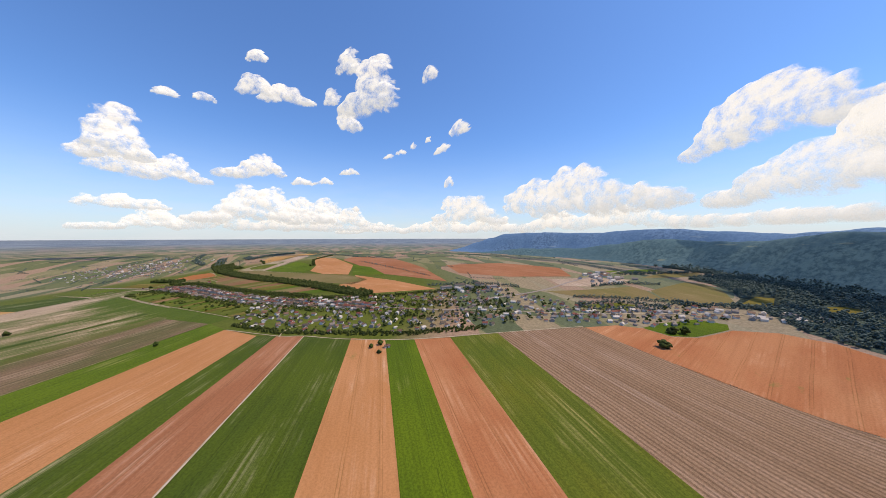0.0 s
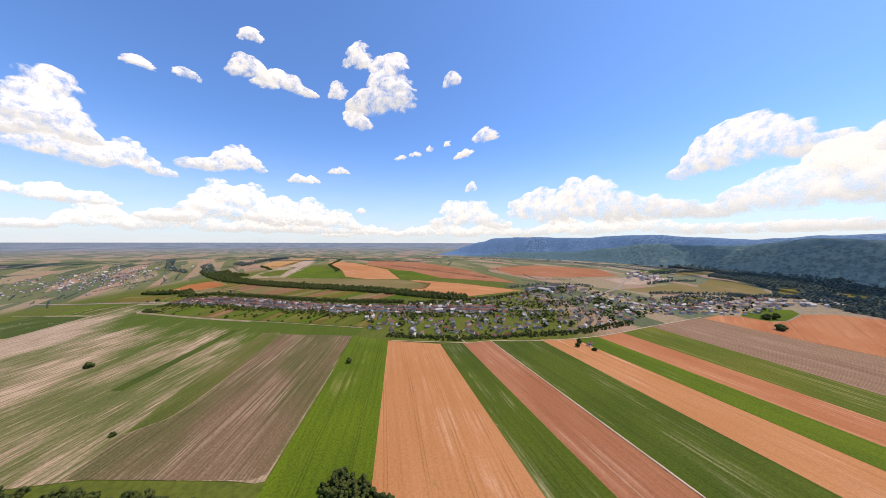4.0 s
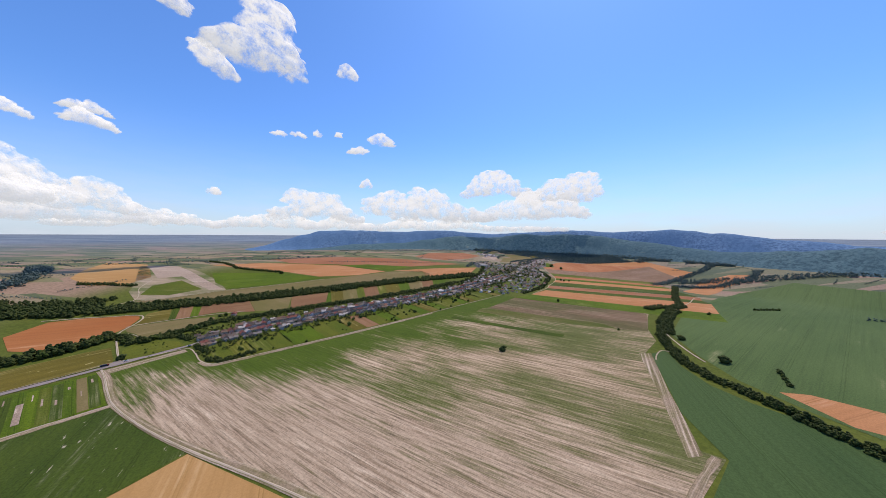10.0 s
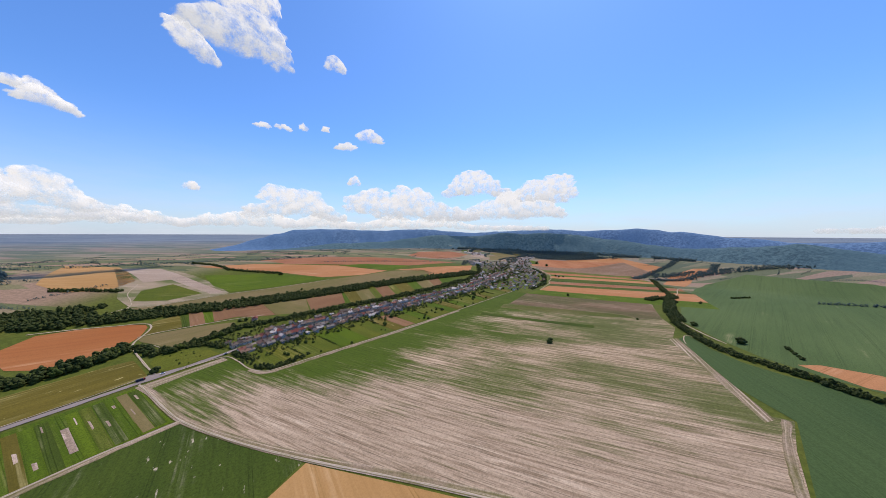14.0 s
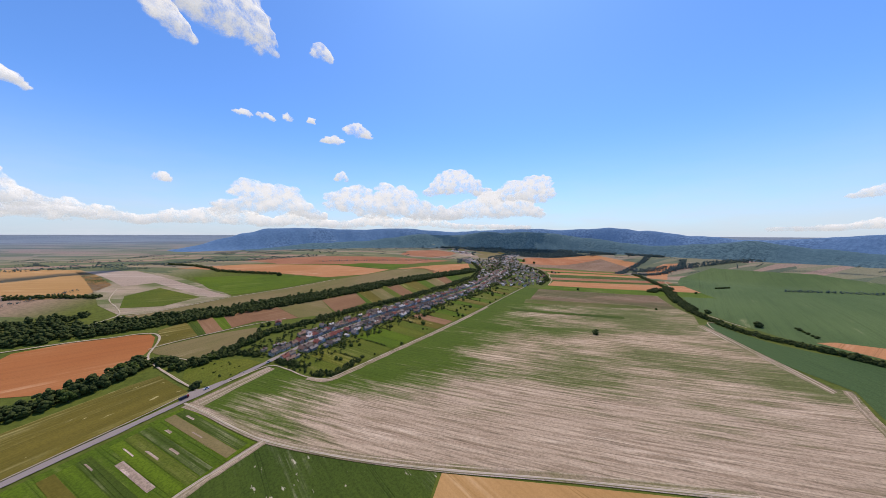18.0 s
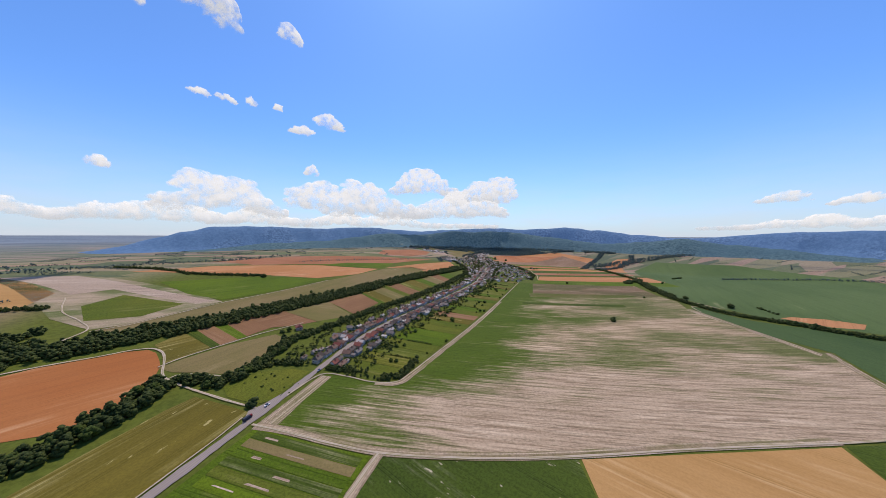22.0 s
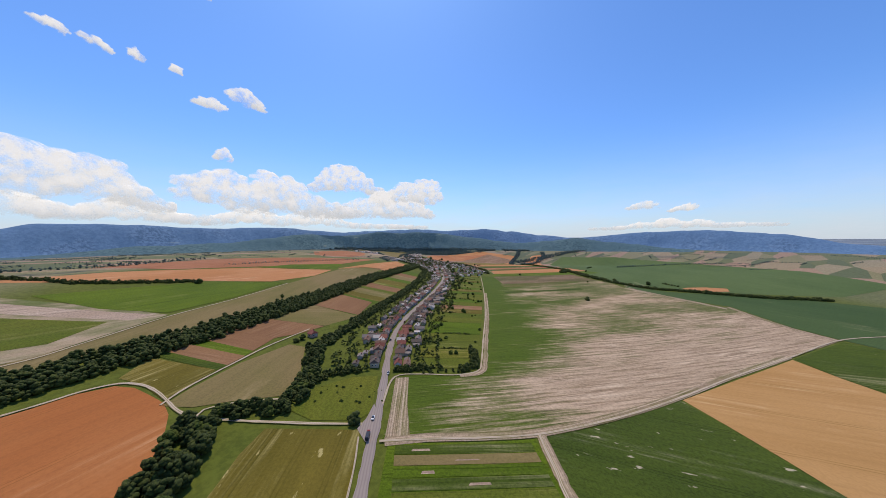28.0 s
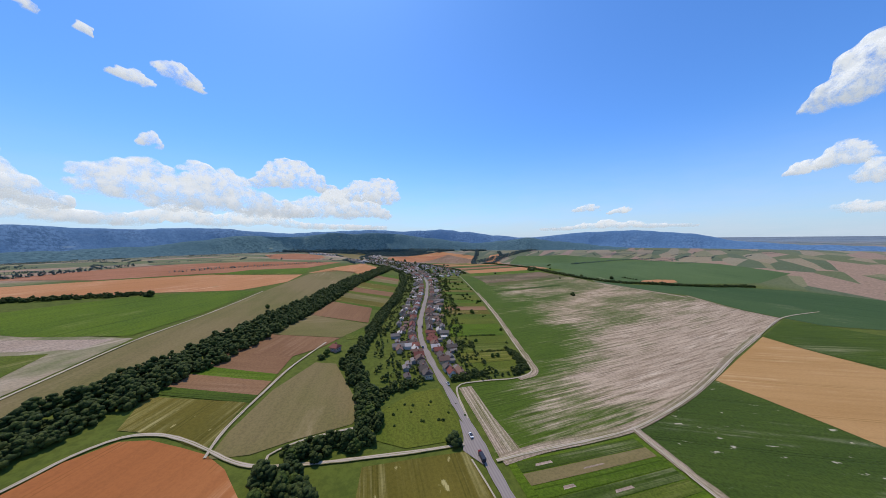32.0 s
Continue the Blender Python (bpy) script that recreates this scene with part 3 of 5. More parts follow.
field("meadow", "olive", 57, 0.05, "olive green hay meadow with tractor lines",
      [(-30.2, 50.3), (-26.0, 47.7), (-22.4, 45.3), (-23.9, 42.2), (-26.2, 38.2), (-33, 26.5), (-42, 31), (-36.2, 41.5), (-34.0, 45.0), (-32.4, 47.8)])
field("grain_field", "orange_field", 35, 0.05, "bright orange grain field with a curved edge",
      [(-58, 57), (-54, 61), (-48.5, 63.9), (-46.2, 65.4), (-43.5, 65.9), (-41.7, 64.6), (-40.0, 62), (-38.7, 59.8), (-38.0, 57.2), (-37.9, 53.8), (-38.3, 50.4), (-39.5, 46), (-47, 45), (-56, 49)])
field("meadow", "tan", 50, 0.05, "dry tan meadow between tracks and trees",
      [(-38.8, 59.2), (-36.8, 61.8), (-31.6, 66.7), (-24.9, 70.5), (-22.9, 68.4), (-24.8, 61.5), (-26.1, 56.7), (-28.0, 55.5), (-33.0, 57.0), (-36.2, 57.6)])
field("meadow", "olive", 40, 0.05, "pale green meadow beside a gravel track",
      [(-43.6, 67.8), (-41.6, 73.0), (-34.4, 65.8), (-36.9, 62.8), (-38.8, 60.4), (-40.2, 63.2), (-41.6, 65.6)])
field("meadow", "tan", 52, 0.05, "long brown meadow beside the wood",
      [(-56.5, 74.5), (-49.6, 81.0), (-41.9, 91.5), (-31.2, 102.7), (-17.8, 118.4), (6.2, 144.9), (20, 153), (28, 146), (9.0, 125.5), (-12.7, 104.4), (-26.6, 91.6), (-37.9, 82.6), (-45.8, 77), (-51.1, 73.6)])
field("stubble_field", "patchy", 25, 0.05, "bleached stubble field with green streaks",
      [(-99, 109), (-85, 113), (-65.5, 106.5), (-52, 100), (-42.2, 92.7), (-47.7, 84.8), (-52.8, 77.6), (-57, 75), (-66, 80), (-73, 87)])
field("stubble_field", "pale_stubble", 20, 0.07, "bleached pale strip across the stubble",
      [(-96.6, 109.0), (-83.5, 111.6), (-65.1, 103.3), (-44.0, 93.3), (-47.1, 90.7), (-68, 99.5), (-72.5, 94.1)])
field("green_field", "green", 35, 0.07, "green clover field beside pale stubble",
      [(-63, 108), (-48.5, 116.4), (-39.5, 120.5), (-25.1, 121.6), (-18.8, 119.6), (-31.8, 103.9), (-42.4, 94.0), (-52.3, 98.5)])
field("meadow", "grass", 30, 0.07, "light green patch in bleached stubble", [(-66.2, 87.2), (-63.8, 95.7), (-49.4, 90.5), (-53.1, 82.0), (-60.5, 79.1)])
field("stubble_field", "gold", 20, 0.05, "pale tan harvested field beyond the wood", [(-128, 117), (-101, 113), (-75.5, 94.5), (-73.8, 84.5), (-80.6, 79.4), (-92, 82)])
field("grain_field", "pale_orange", 30, 0.06, "broad pale orange grain field",
      [(-76.1, 119.4), (-59.4, 133.6), (-24, 146), (3, 143.8), (-7.2, 130.6), (-22, 121.8), (-38.5, 123.0), (-57.0, 119.8)])
field("grain_field", "red", 35, 0.05, "far reddish brown grain field",
      [(-66.0, 147.5), (-38.7, 172), (8.1, 183), (42.3, 186), (3, 154.1), (-21.5, 149.4), (-47.8, 139.0)])
field("green_field", "green", 45, 0.08, "small green field between orange grain",
      [(-23.6, 146.5), (-11.2, 155.8), (13.5, 161.9), (5.4, 146.0), (-15.5, 145.5)])
field("grain_field", "pale_orange", 40, 0.05, "ripe pink orange grain field beside the town",
      [(6.4, 147), (30, 165), (52, 178), (47.8, 154.3), (26.5, 137.0), (22, 150)])
field("grain_field", "pale_orange", -30, 0.05, "ripe pink orange grain field below the town",
      [(142, 240), (185, 236), (193.6, 196.2), (150, 168), (142, 188)])
field("stubble_field", "pale_orange", 30, 0.06, "pale pink grain field behind the hedgerow",
      [(150, 142.7), (182.8, 177.8), (205, 185), (214.6, 178.2), (185, 163.3), (156, 136)])
HILLSIDE = [
    ("meadow", "tan", "tan hillside meadow below the woods", [(82.9, 251.5), (80.3, 273.1), (84.9, 276.3), (95.1, 269.8), (103.6, 259.0), (99.2, 248.5), (96.9, 246.0), (91.7, 246.4)]),
    ("meadow", "olive", "small olive meadow at the edge of the forest", [(104.9, 259.0), (102.8, 270.5), (106.5, 271.9), (110.3, 262.6), (108.2, 257.2)]),
    ("meadow", "tan", "long tan meadow above the town", [(70.2, 216.0), (74.2, 236), (76.2, 250.5), (82.4, 250.2), (91.2, 245.7), (86.2, 237.7), (78.7, 221.8)]),
    ("meadow", "tan", "high tan meadow between woods", [(68.0, 265.8), (62.7, 291), (69, 300), (75.5, 292), (72, 278)]),
    ("stubble_field", "pale_stubble", "pale pink bare field beyond the town", [(56.4, 227.5), (60.1, 245.8), (69.0, 259.5), (71.8, 247), (70.4, 235.8), (66.2, 226.5)]),
    ("green_field", "green", "narrow green field below the foothills", [(52.1, 262.5), (54.0, 290.6), (60.4, 289.7), (58.5, 262.3)]),
    ("meadow", "light_green", "light green meadow at the edge of the town", [(86.1, 217.3), (88.1, 229.6), (91.7, 233.4), (94.7, 226.4), (89.8, 216.9)]),
    ("meadow", "green", "bright green meadow beside the orange field", [(105.2, 219.1), (110.9, 221.0), (113.2, 226), (114.0, 236.6), (112.0, 239.6), (106.2, 237.0), (104.4, 226.3)]),
    ("meadow", "olive", "olive clearing in the forest", [(116.3, 270.1), (119.1, 274.0), (124.4, 272.7), (122.9, 267.2), (119.2, 265.7)]),
]
for nm, mat, lab, outline in HILLSIDE:
    field(nm, mat, 10, 0.05, lab, outline)
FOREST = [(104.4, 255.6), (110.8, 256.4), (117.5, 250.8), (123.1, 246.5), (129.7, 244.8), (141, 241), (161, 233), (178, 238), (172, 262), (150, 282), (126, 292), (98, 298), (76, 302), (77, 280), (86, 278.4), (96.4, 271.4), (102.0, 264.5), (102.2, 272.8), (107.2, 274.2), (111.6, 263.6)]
# Dark sheet under the trees, coloured as shade.
field("forest_floor", "forest_floor", 0, 0.03, "forest floor below the hills, with shade in its colour", FOREST)
field("grain_field", "red", 40, 0.05, "far brown red field behind the town",
      [(30, 196), (46, 214), (56, 240), (40, 246), (14, 226), (8, 196)])


# ---- roads and tracks ----
STREET = [(-50, -2), (-38, 17), (-29.0, 32), (-25.0, 38.4), (-21.9, 43.4), (-20.1, 46.2), (-18.2, 49.3), (-15.4, 54.0), (-11.2, 61.0), (-6.0, 68.4), (0.6, 75.4), (9.0, 83.0), (22.8, 95.5), (40.5, 113.7), (56, 137), (66.5, 154), (75, 169), (78.6, 178), (76.4, 184.2), (71.2, 192.0), (70.3, 204.3), (67.9, 218.5), (62.2, 235.0), (58.4, 255.6), (51.8, 280)]
ribbon("road", STREET, 1.02, M["asphalt"], 0.10, "grey asphalt village street running to the hills")


def track(line, width, label):
    return ribbon("track", line, width * 0.62, M["track"], 0.11, label, "track")


track([(-21.4, 42.8), (-17.1, 40.4), (-12.2, 37.4), (-7.1, 34.6), (-0.6, 32.1), (6.2, 29.9), (14.3, 27.7), (27.6, 24.4), (44.1, 19.6), (62.6, 13.8), (74, 6)], 0.55, "pale gravel farm track between fields")
track([(-7.1, 34.6), (-8.6, 32.7), (-10.0, 30.8), (-11.8, 28.6), (-18, 19), (-26, 7)], 0.6, "rutted farm track branching off")
track([(-21.9, 46.0), (-25.9, 48.5), (-28.7, 50.4), (-32.4, 52.9), (-35.9, 55.6), (-37.4, 57.6), (-38.5, 60.2), (-39.7, 62.8), (-41.2, 65.0), (-43.3, 66.3), (-45.9, 65.8), (-48.5, 64.2), (-54, 61.3), (-60, 57)], 0.62, "curved gravel farm road round the orange field")
track([(-38.9, 59.4), (-36.9, 62.4), (-32.3, 67.0), (-27.8, 71.2), (-20.5, 76.4)], 0.5, "dirt track along the meadow")
track([(-18.6, 48.0), (-14.6, 52.7), (-11.0, 51.5), (-6.8, 48.7), (-3.2, 47.8), (-0.6, 49.6), (7.0, 56.7), (18.0, 66.9), (35.9, 84.9), (61.2, 111.9)], 0.45, "grassy track along the back of the gardens")
track([(74.0, 115.6), (83.4, 129.4), (85.8, 135.9), (90.9, 145.6), (95.7, 160.6), (97.9, 180.8), (100.4, 204.5)], 0.55, "pale track along the ends of the strips")
track([(85.8, 135.7), (106.0, 132.4), (126.8, 129.0), (145, 126)], 0.5, "thin pale track between the strips")
track([(145, 126), (140, 122), (130.4, 111), (117.1, 98.6), (110.7, 91.4), (105.5, 85.5), (101.0, 79.2), (98.0, 71.4), (96.0, 62.5), (95.4, 56.9)], 0.6, "pale track along the hedgerow")
track([(86.6, 57.5), (88.1, 59.8), (90.7, 62.3), (92.2, 60.8), (91.8, 56.8), (90.6, 51.0)], 0.45, "pale track round the end of the green field")
track([(-56.4, 74.1), (-52.6, 77.2), (-49.6, 81.2), (-41.9, 91.7), (-31.2, 102.9), (-17.8, 118.6)], 0.5, "pale verge between meadow and stubble")
track([(-58.3, 66.3), (-57.3, 71.5), (-57.4, 75.4), (-61.5, 79.5), (-67, 84), (-72, 92)], 0.5, "pale field track through a gap in the wood")
track([(84.4, 130.0), (79, 131), (74, 138), (66, 146)], 0.5, "short gravel lane into the village")
track([(-35.9, 55.4), (-35.2, 56.5), (-32.4, 56.4), (-28.4, 54.9), (-27.3, 53.7)], 0.4, "short gravel loop beside the wood")
track([(78.6, 178), (84, 191), (92.3, 210), (98, 229), (105, 243.5), (112.5, 251.2), (122, 257)], 0.8, "pale lane along the upper houses")
track([(-22.9, 44.4), (-24.6, 41.0), (-27.2, 36.6), (-34, 25)], 0.3, "worn grass track along the road")
field("road_mouth", "asphalt", 57, 0.085, "worn asphalt mouth of the side road", [(-22.6, 43.4), (-22.6, 45.6), (-21.2, 46.6), (-19.4, 48.6), (-19.9, 46.4), (-20.9, 44.6), (-21.8, 42.8)])
field("meadow", "grass", 57, 0.05, "rough green meadow with scrub beside the road", [(-27.6, 52.0), (-26.2, 49.4), (-22.0, 46.9), (-20.4, 47.3), (-17.6, 51.9), (-16.4, 54.2), (-19.5, 55.6), (-24.4, 55.4)])
for line, w, words in (
    ([(-21.0, 42.5), (-17.0, 40.6), (-12.1, 37.6), (-7.0, 34.8), (-0.6, 32.4), (6.2, 30.2), (14.3, 28.0), (27.6, 24.7), (44.1, 19.9)], 1.2, "trampled straw verge along the farm track"),
    ([(-6.8, 34.7), (-8.2, 32.9), (-9.6, 31.0), (-11.4, 28.4), (-17.4, 19)], 1.0, "bare trampled ground along the branching track"),
    ([(61.6, 14.4), (65.3, 20.2), (71.8, 26.7), (77.6, 31.6)], 0.9, "bleached straw at the field corner"),
    ([(-6.4, 48.2), (-3.0, 47.3), (-0.2, 49.2), (7.6, 56.5), (18.6, 66.7), (36.4, 84.7)], 0.8, "worn grass beside the back track"),
):
    ribbon("bare_verge", line, w, M["straw_verge"], 0.075, words, "verge")

# ---- garden plots behind the houses ----
def across(line, s):
    """The point and the unit direction at distance s along a line."""
    for (x0, y0), (x1, y1) in zip(line, line[1:]):
        n = math.hypot(x1 - x0, y1 - y0)
        if s <= n:
            return (x0 + (x1 - x0) * s / n, y0 + (y1 - y0) * s / n), ((x1 - x0) / n, (y1 - y0) / n)
        s -= n
    return line[-1], ((x1 - x0) / n, (y1 - y0) / n)


rng = random.Random(7)
HOUSE_LINE = [(-14.2, 55.0), (-10.2, 61.0), (-5.0, 68.0), (1.4, 74.8), (9.8, 82.4), (23.4, 94.8), (41.0, 113.0), (52, 129)]
BACK_LINE = [(-3.6, 48.6), (-1.0, 50.4), (6.4, 57.2), (17.4, 67.4), (35.3, 85.4), (60.4, 112.2), (66, 118)]
PLOT_KINDS = ["grass", "green", "light_green", "olive", "light_green", "grass", "light_green", "olive"]
for i in range(26):
    (ax, ay), _ = across(HOUSE_LINE, i * 3.75 + 0.6)
    (bx, by), _ = across(HOUSE_LINE, i * 3.75 + 4.2)
    (cx, cy), _ = across(BACK_LINE, i * 3.62 + 3.9)
    (dx, dy), _ = across(BACK_LINE, i * 3.62 + 0.4)
    f = 0.30
    kind = "soil" if i == 9 else PLOT_KINDS[rng.randrange(8)]
    drape("garden_plot", [(ax + (dx - ax) * f, ay + (dy - ay) * f), (dx, dy), (cx, cy), (bx + (cx - bx) * f, by + (cy - by) * f)],
          M[kind], math.degrees(math.atan2(dy - ay, dx - ax)), 0.05,
          "bare red brown garden plot behind houses" if i == 9 else "narrow %s garden plot behind the houses" % kind.replace("_", " "), "garden", "garden plots")

# narrow fields between the long wood and the village trees
WOOD_SIDE = [(-13.5, 97.5), (-2, 107.5), (14, 121), (34, 136), (52, 150)]
TREE_SIDE = [(-5.5, 83.5), (2.5, 91), (12, 99.5), (26, 114), (42, 132)]
field("cross_strip", "dark_green", -45, 0.06, "thin dark green strip across the meadows", [(-41.4, 73.4), (-40.2, 74.4), (-33.2, 66.6), (-34.3, 65.6)])
field("cross_strip", "soil", -45, 0.06, "short red brown strip across the meadows", [(-40.2, 74.4), (-37.8, 76.2), (-31.1, 68.8), (-33.2, 66.6)])
field("cross_strip", "green", -45, 0.06, "short green strip across the meadows", [(-37.8, 76.2), (-36.2, 77.6), (-30.0, 70.2), (-31.1, 68.8)])
field("cross_strip", "soil", -45, 0.06, "red brown field beside the dirt track", [(-36.2, 77.6), (-32.6, 80.8), (-26.6, 74.3), (-30.0, 70.2)])
field("cross_strip", "soil", 38, 0.06, "long brown field beside the wood", [(-32.6, 80.8), (-26.2, 85.0), (-17.6, 77.0), (-22.0, 75.0), (-26.6, 74.3)])
field("cross_strip", "tan", -20, 0.06, "tan meadow beside the wood", [(-26.2, 85.2), (-16, 92.4), (-9.3, 80.4), (-17.4, 77.0)])
field("cross_strip", "soil", 45, 0.06, "red brown field beside the wood", [(-16, 92.6), (-6.6, 101), (-1.8, 90.3), (-9.0, 81.2)])
field("cross_strip", "light_green", -20, 0.07, "yellow green plot beside the village trees", [(-16.4, 77.6), (-9.7, 79.7), (-12.6, 73.8), (-17.0, 75.6)])
run = 6.0
for kind, w in (("green", 3.0), ("olive", 4.5), ("tan", 5.5), ("grass", 3.0), ("soil", 6.0), ("light_green", 3.5), ("olive", 6.5), ("green", 5.0), ("tan", 7.0), ("soil", 6.0), ("green", 8.0)):
    (ax, ay), _ = across(WOOD_SIDE, run)
    (bx, by), _ = across(WOOD_SIDE, run + w)
    (cx, cy), _ = across(TREE_SIDE, (run + w) * 0.95)
    (dx, dy), _ = across(TREE_SIDE, run * 0.95)
    drape("cross_strip", [(ax, ay), (bx, by), (cx, cy), (dx, dy)], M[kind], math.degrees(math.atan2(dy - ay, dx - ax)), 0.055,
          "short %s field strip beside the wood" % ("brown" if kind == "soil" else kind.replace("_", " ")), group="cross strips")
    run += w

# vegetable strips beside the road
for i, kind in enumerate(["dark_green", "tan", "green", "dark_green", "light_green", "green", "pale_stubble", "dark_green", "green", "olive"]):
    f0, f1 = i / 10, (i + (0.55 if kind == "pale_stubble" else 0.92)) / 10
    x0, y0, x1, y1 = -20.6, 41.7, -27.0, 31.0
    u0, v0, u1, v1 = -8.6, 34.2, -15.0, 23.6
    g0, g1 = (0.02, 0.98) if kind != "pale_stubble" else (0.3, 0.8)
    a = (x0 + (x1 - x0) * f0, y0 + (y1 - y0) * f0)
    b = (u0 + (u1 - u0) * f0, v0 + (v1 - v0) * f0)
    c = (u0 + (u1 - u0) * f1, v0 + (v1 - v0) * f1)
    d = (x0 + (x1 - x0) * f1, y0 + (y1 - y0) * f1)

    def mixp(p, q, t):
        return (p[0] + (q[0] - p[0]) * t, p[1] + (q[1] - p[1]) * t)
    drape("vegetable_strip", [mixp(a, b, g0), mixp(a, b, g1), mixp(d, c, g1), mixp(d, c, g0)], M[kind], -32, 0.075, "narrow %s vegetable strip beside the road" % kind.replace("_", " "), group="vegetable strips")

for i in range(10):
    f, g = (i + 0.5 + rng.uniform(-0.2, 0.2)) / 10, rng.uniform(0.1, 0.8)
    x, y = -20.6 - 6.4 * f + 12.0 * g, 41.7 - 10.7 * f - 7.5 * g
    w, h = rng.uniform(0.5, 1.5), rng.uniform(0.06, 0.2)
    tx, ty = 0.848, -0.530
    ring = [(x + tx * u * w - ty * v * h, y + ty * u * w + tx * v * h) for u, v in ((-1, -1), (1, -0.8), (0.9, 1), (-0.8, 0.9))]
    drape("bare_patch", ring, M["stubble"], -32, 0.085, "small bare pale patch among vegetable strips", "soil", "bare patches")

# ---- hills on the horizon ----
RIDGE = [(-62, 1), (-52, 5), (-46, 13), (-41, 20.5), (-38, 24.5), (-34, 29), (-29, 31), (-21, 29.4), (-12, 30), (-3, 31.6), (3, 28.8), (10, 27.4), (20, 29.8), (27.5, 31.4), (37.5, 29.8), (46, 31.4), (52, 28.3), (61, 22.8), (69, 20), (76, 23), (82, 25.4), (90, 26.8), (99, 22.7), (106, 15), (114, 12), (130, 10)]
FRONT = [(-40, 9), (-25, 14.5), (-20, 15.8), (-14, 16.2), (-8, 20), (1, 24.4), (6, 23), (11, 23.4), (19, 27.2), (25, 26.6), (33, 26.2), (41.6, 21.4), (49.4, 16.8), (54, 13.8), (62.6, 16.9), (68, 20.2), (74, 15.9), (80, 13.5), (92, 8)]


def profile(table, a):
    for (a0, z0), (a1, z1) in zip(table, table[1:]):
        if a0 <= a <= a1:
            t = (a - a0) / (a1 - a0)
            t = t * t * (3 - 2 * t) * 0.6 + t * 0.4
            return z0 + (z1 - z0) * t
    return table[0][1] if a < table[0][0] else table[-1][1]


def slope(table, a, r, r0, rc, r1, rough):
    """A point of a ridge, by its bearing and distance."""
    x, y = CENTRE[0] + math.sin(radians(a)) * r, CENTRE[1] + math.cos(radians(a)) * r
    base, top = height(x, y) - 0.8, profile(table, a) + 1.1 * noise.noise((a * 0.16, rough, 0)) + 0.5 * noise.noise((a * 0.5, rough, 4))
    k = (r - r0) / (rc - r0) if r < rc else 1 - (r - rc) / (r1 - rc) * 0.6
    spur = noise.fractal((x * 0.035, y * 0.035, rough), 0.9, 2.0, 5)
    e = k * k * (3 - 2 * k)
    return x, y, base + (top - base) * min(e + 0.22 * spur * (1 - abs(2 * k - 1)), 1.02) + 0.5 * spur * k


def ridge(name, table, r0, rc, r1, material, rough, label):
    a0, a1 = table[0][0], table[-1][0]
    na, nr = int((a1 - a0) * 2.5), 22
    verts = [slope(table, a0 + (a1 - a0) * i / na, r0 + (r1 - r0) * j / nr, r0, rc, r1, rough) for i in range(na + 1) for j in range(nr + 1)]
    faces = []
    for i in range(na):
        for j in range(nr):
            p = i * (nr + 1) + j
            faces.append((p, p + 1, p + nr + 2, p + nr + 1))
    ob = new(name, mesh_from(name, verts, faces, material, True))
    return tagged(ob, label, "hills", kind="structure")


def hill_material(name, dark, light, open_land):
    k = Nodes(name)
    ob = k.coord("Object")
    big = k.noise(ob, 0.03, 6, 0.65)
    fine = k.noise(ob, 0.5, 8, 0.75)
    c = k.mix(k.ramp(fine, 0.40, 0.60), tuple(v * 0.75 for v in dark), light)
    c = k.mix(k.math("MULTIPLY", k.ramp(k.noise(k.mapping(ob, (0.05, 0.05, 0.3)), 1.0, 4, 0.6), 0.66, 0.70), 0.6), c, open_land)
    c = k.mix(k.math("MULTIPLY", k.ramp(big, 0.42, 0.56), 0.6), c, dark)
    # Added glow lifts the unlit slopes towards a hazy tone.
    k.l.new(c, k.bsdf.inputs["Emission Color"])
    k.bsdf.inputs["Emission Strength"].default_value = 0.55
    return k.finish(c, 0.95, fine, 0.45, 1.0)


# Distance haze is painted into these blue forest colours.
M["hills_far"] = hill_material("hazed_forest_far", (0.060, 0.122, 0.225), (0.092, 0.162, 0.275), (0.15, 0.21, 0.27))
M["hills_near"] = hill_material("hazed_forest_near", (0.040, 0.082, 0.108), (0.062, 0.112, 0.132), (0.15, 0.17, 0.13))
ridge("backdrop", RIDGE, 252, 278, 312, M["hills_far"], 3.0, "long forested mountain ridge on the horizon, tinted haze blue")
ridge("backdrop", FRONT, 224, 250, 276, M["hills_near"], 8.0, "darker wooded foothills in front of the ridge, tinted haze blue")

# ---- clouds ----
LOW_R, HIGH_R, FAR_R = 210.0, 140.0, 4000.0
low_clouds, high_clouds = [], []
far_clouds = [(1, 19.5, 70, 103, 2), (16.5, 34.5, 60, 94, 1), (3.5, 32, 42, 80, 3)]     # the heaps behind the hills


def cumulus(a0, a1, z0, z1, lobes=3):
    """One heap of low cloud between two bearings, from its base to its top."""
    low_clouds.append((a0, a1, z0, z1, lobes))


def scrap(a0, a1, z0, z1, lobes=1):
    """One high cloud or a tatter of one."""
    high_clouds.append((a0, a1, z0, z1, lobes))


# the bank to the west
cumulus(-131, -118, 88, 136, 2)
cumulus(-129, -108, 76, 102, 3)
cumulus(-108, -91, 86, 113, 2)
cumulus(-114, -77, 41, 82, 4)
cumulus(-131, -116, 50, 66, 3)
cumulus(-132, -62, 33, 54, 9)
cumulus(-76, -70, 95, 103, 2)
cumulus(-84, -78, 84, 92, 2)
# the heaps over the ridge
cumulus(-84, -64, 36, 60, 3)
cumulus(-47, -25, 37, 69, 2)
cumulus(-25, 11, 40, 83, 2)
cumulus(-78, 30, 30, 46, 10)
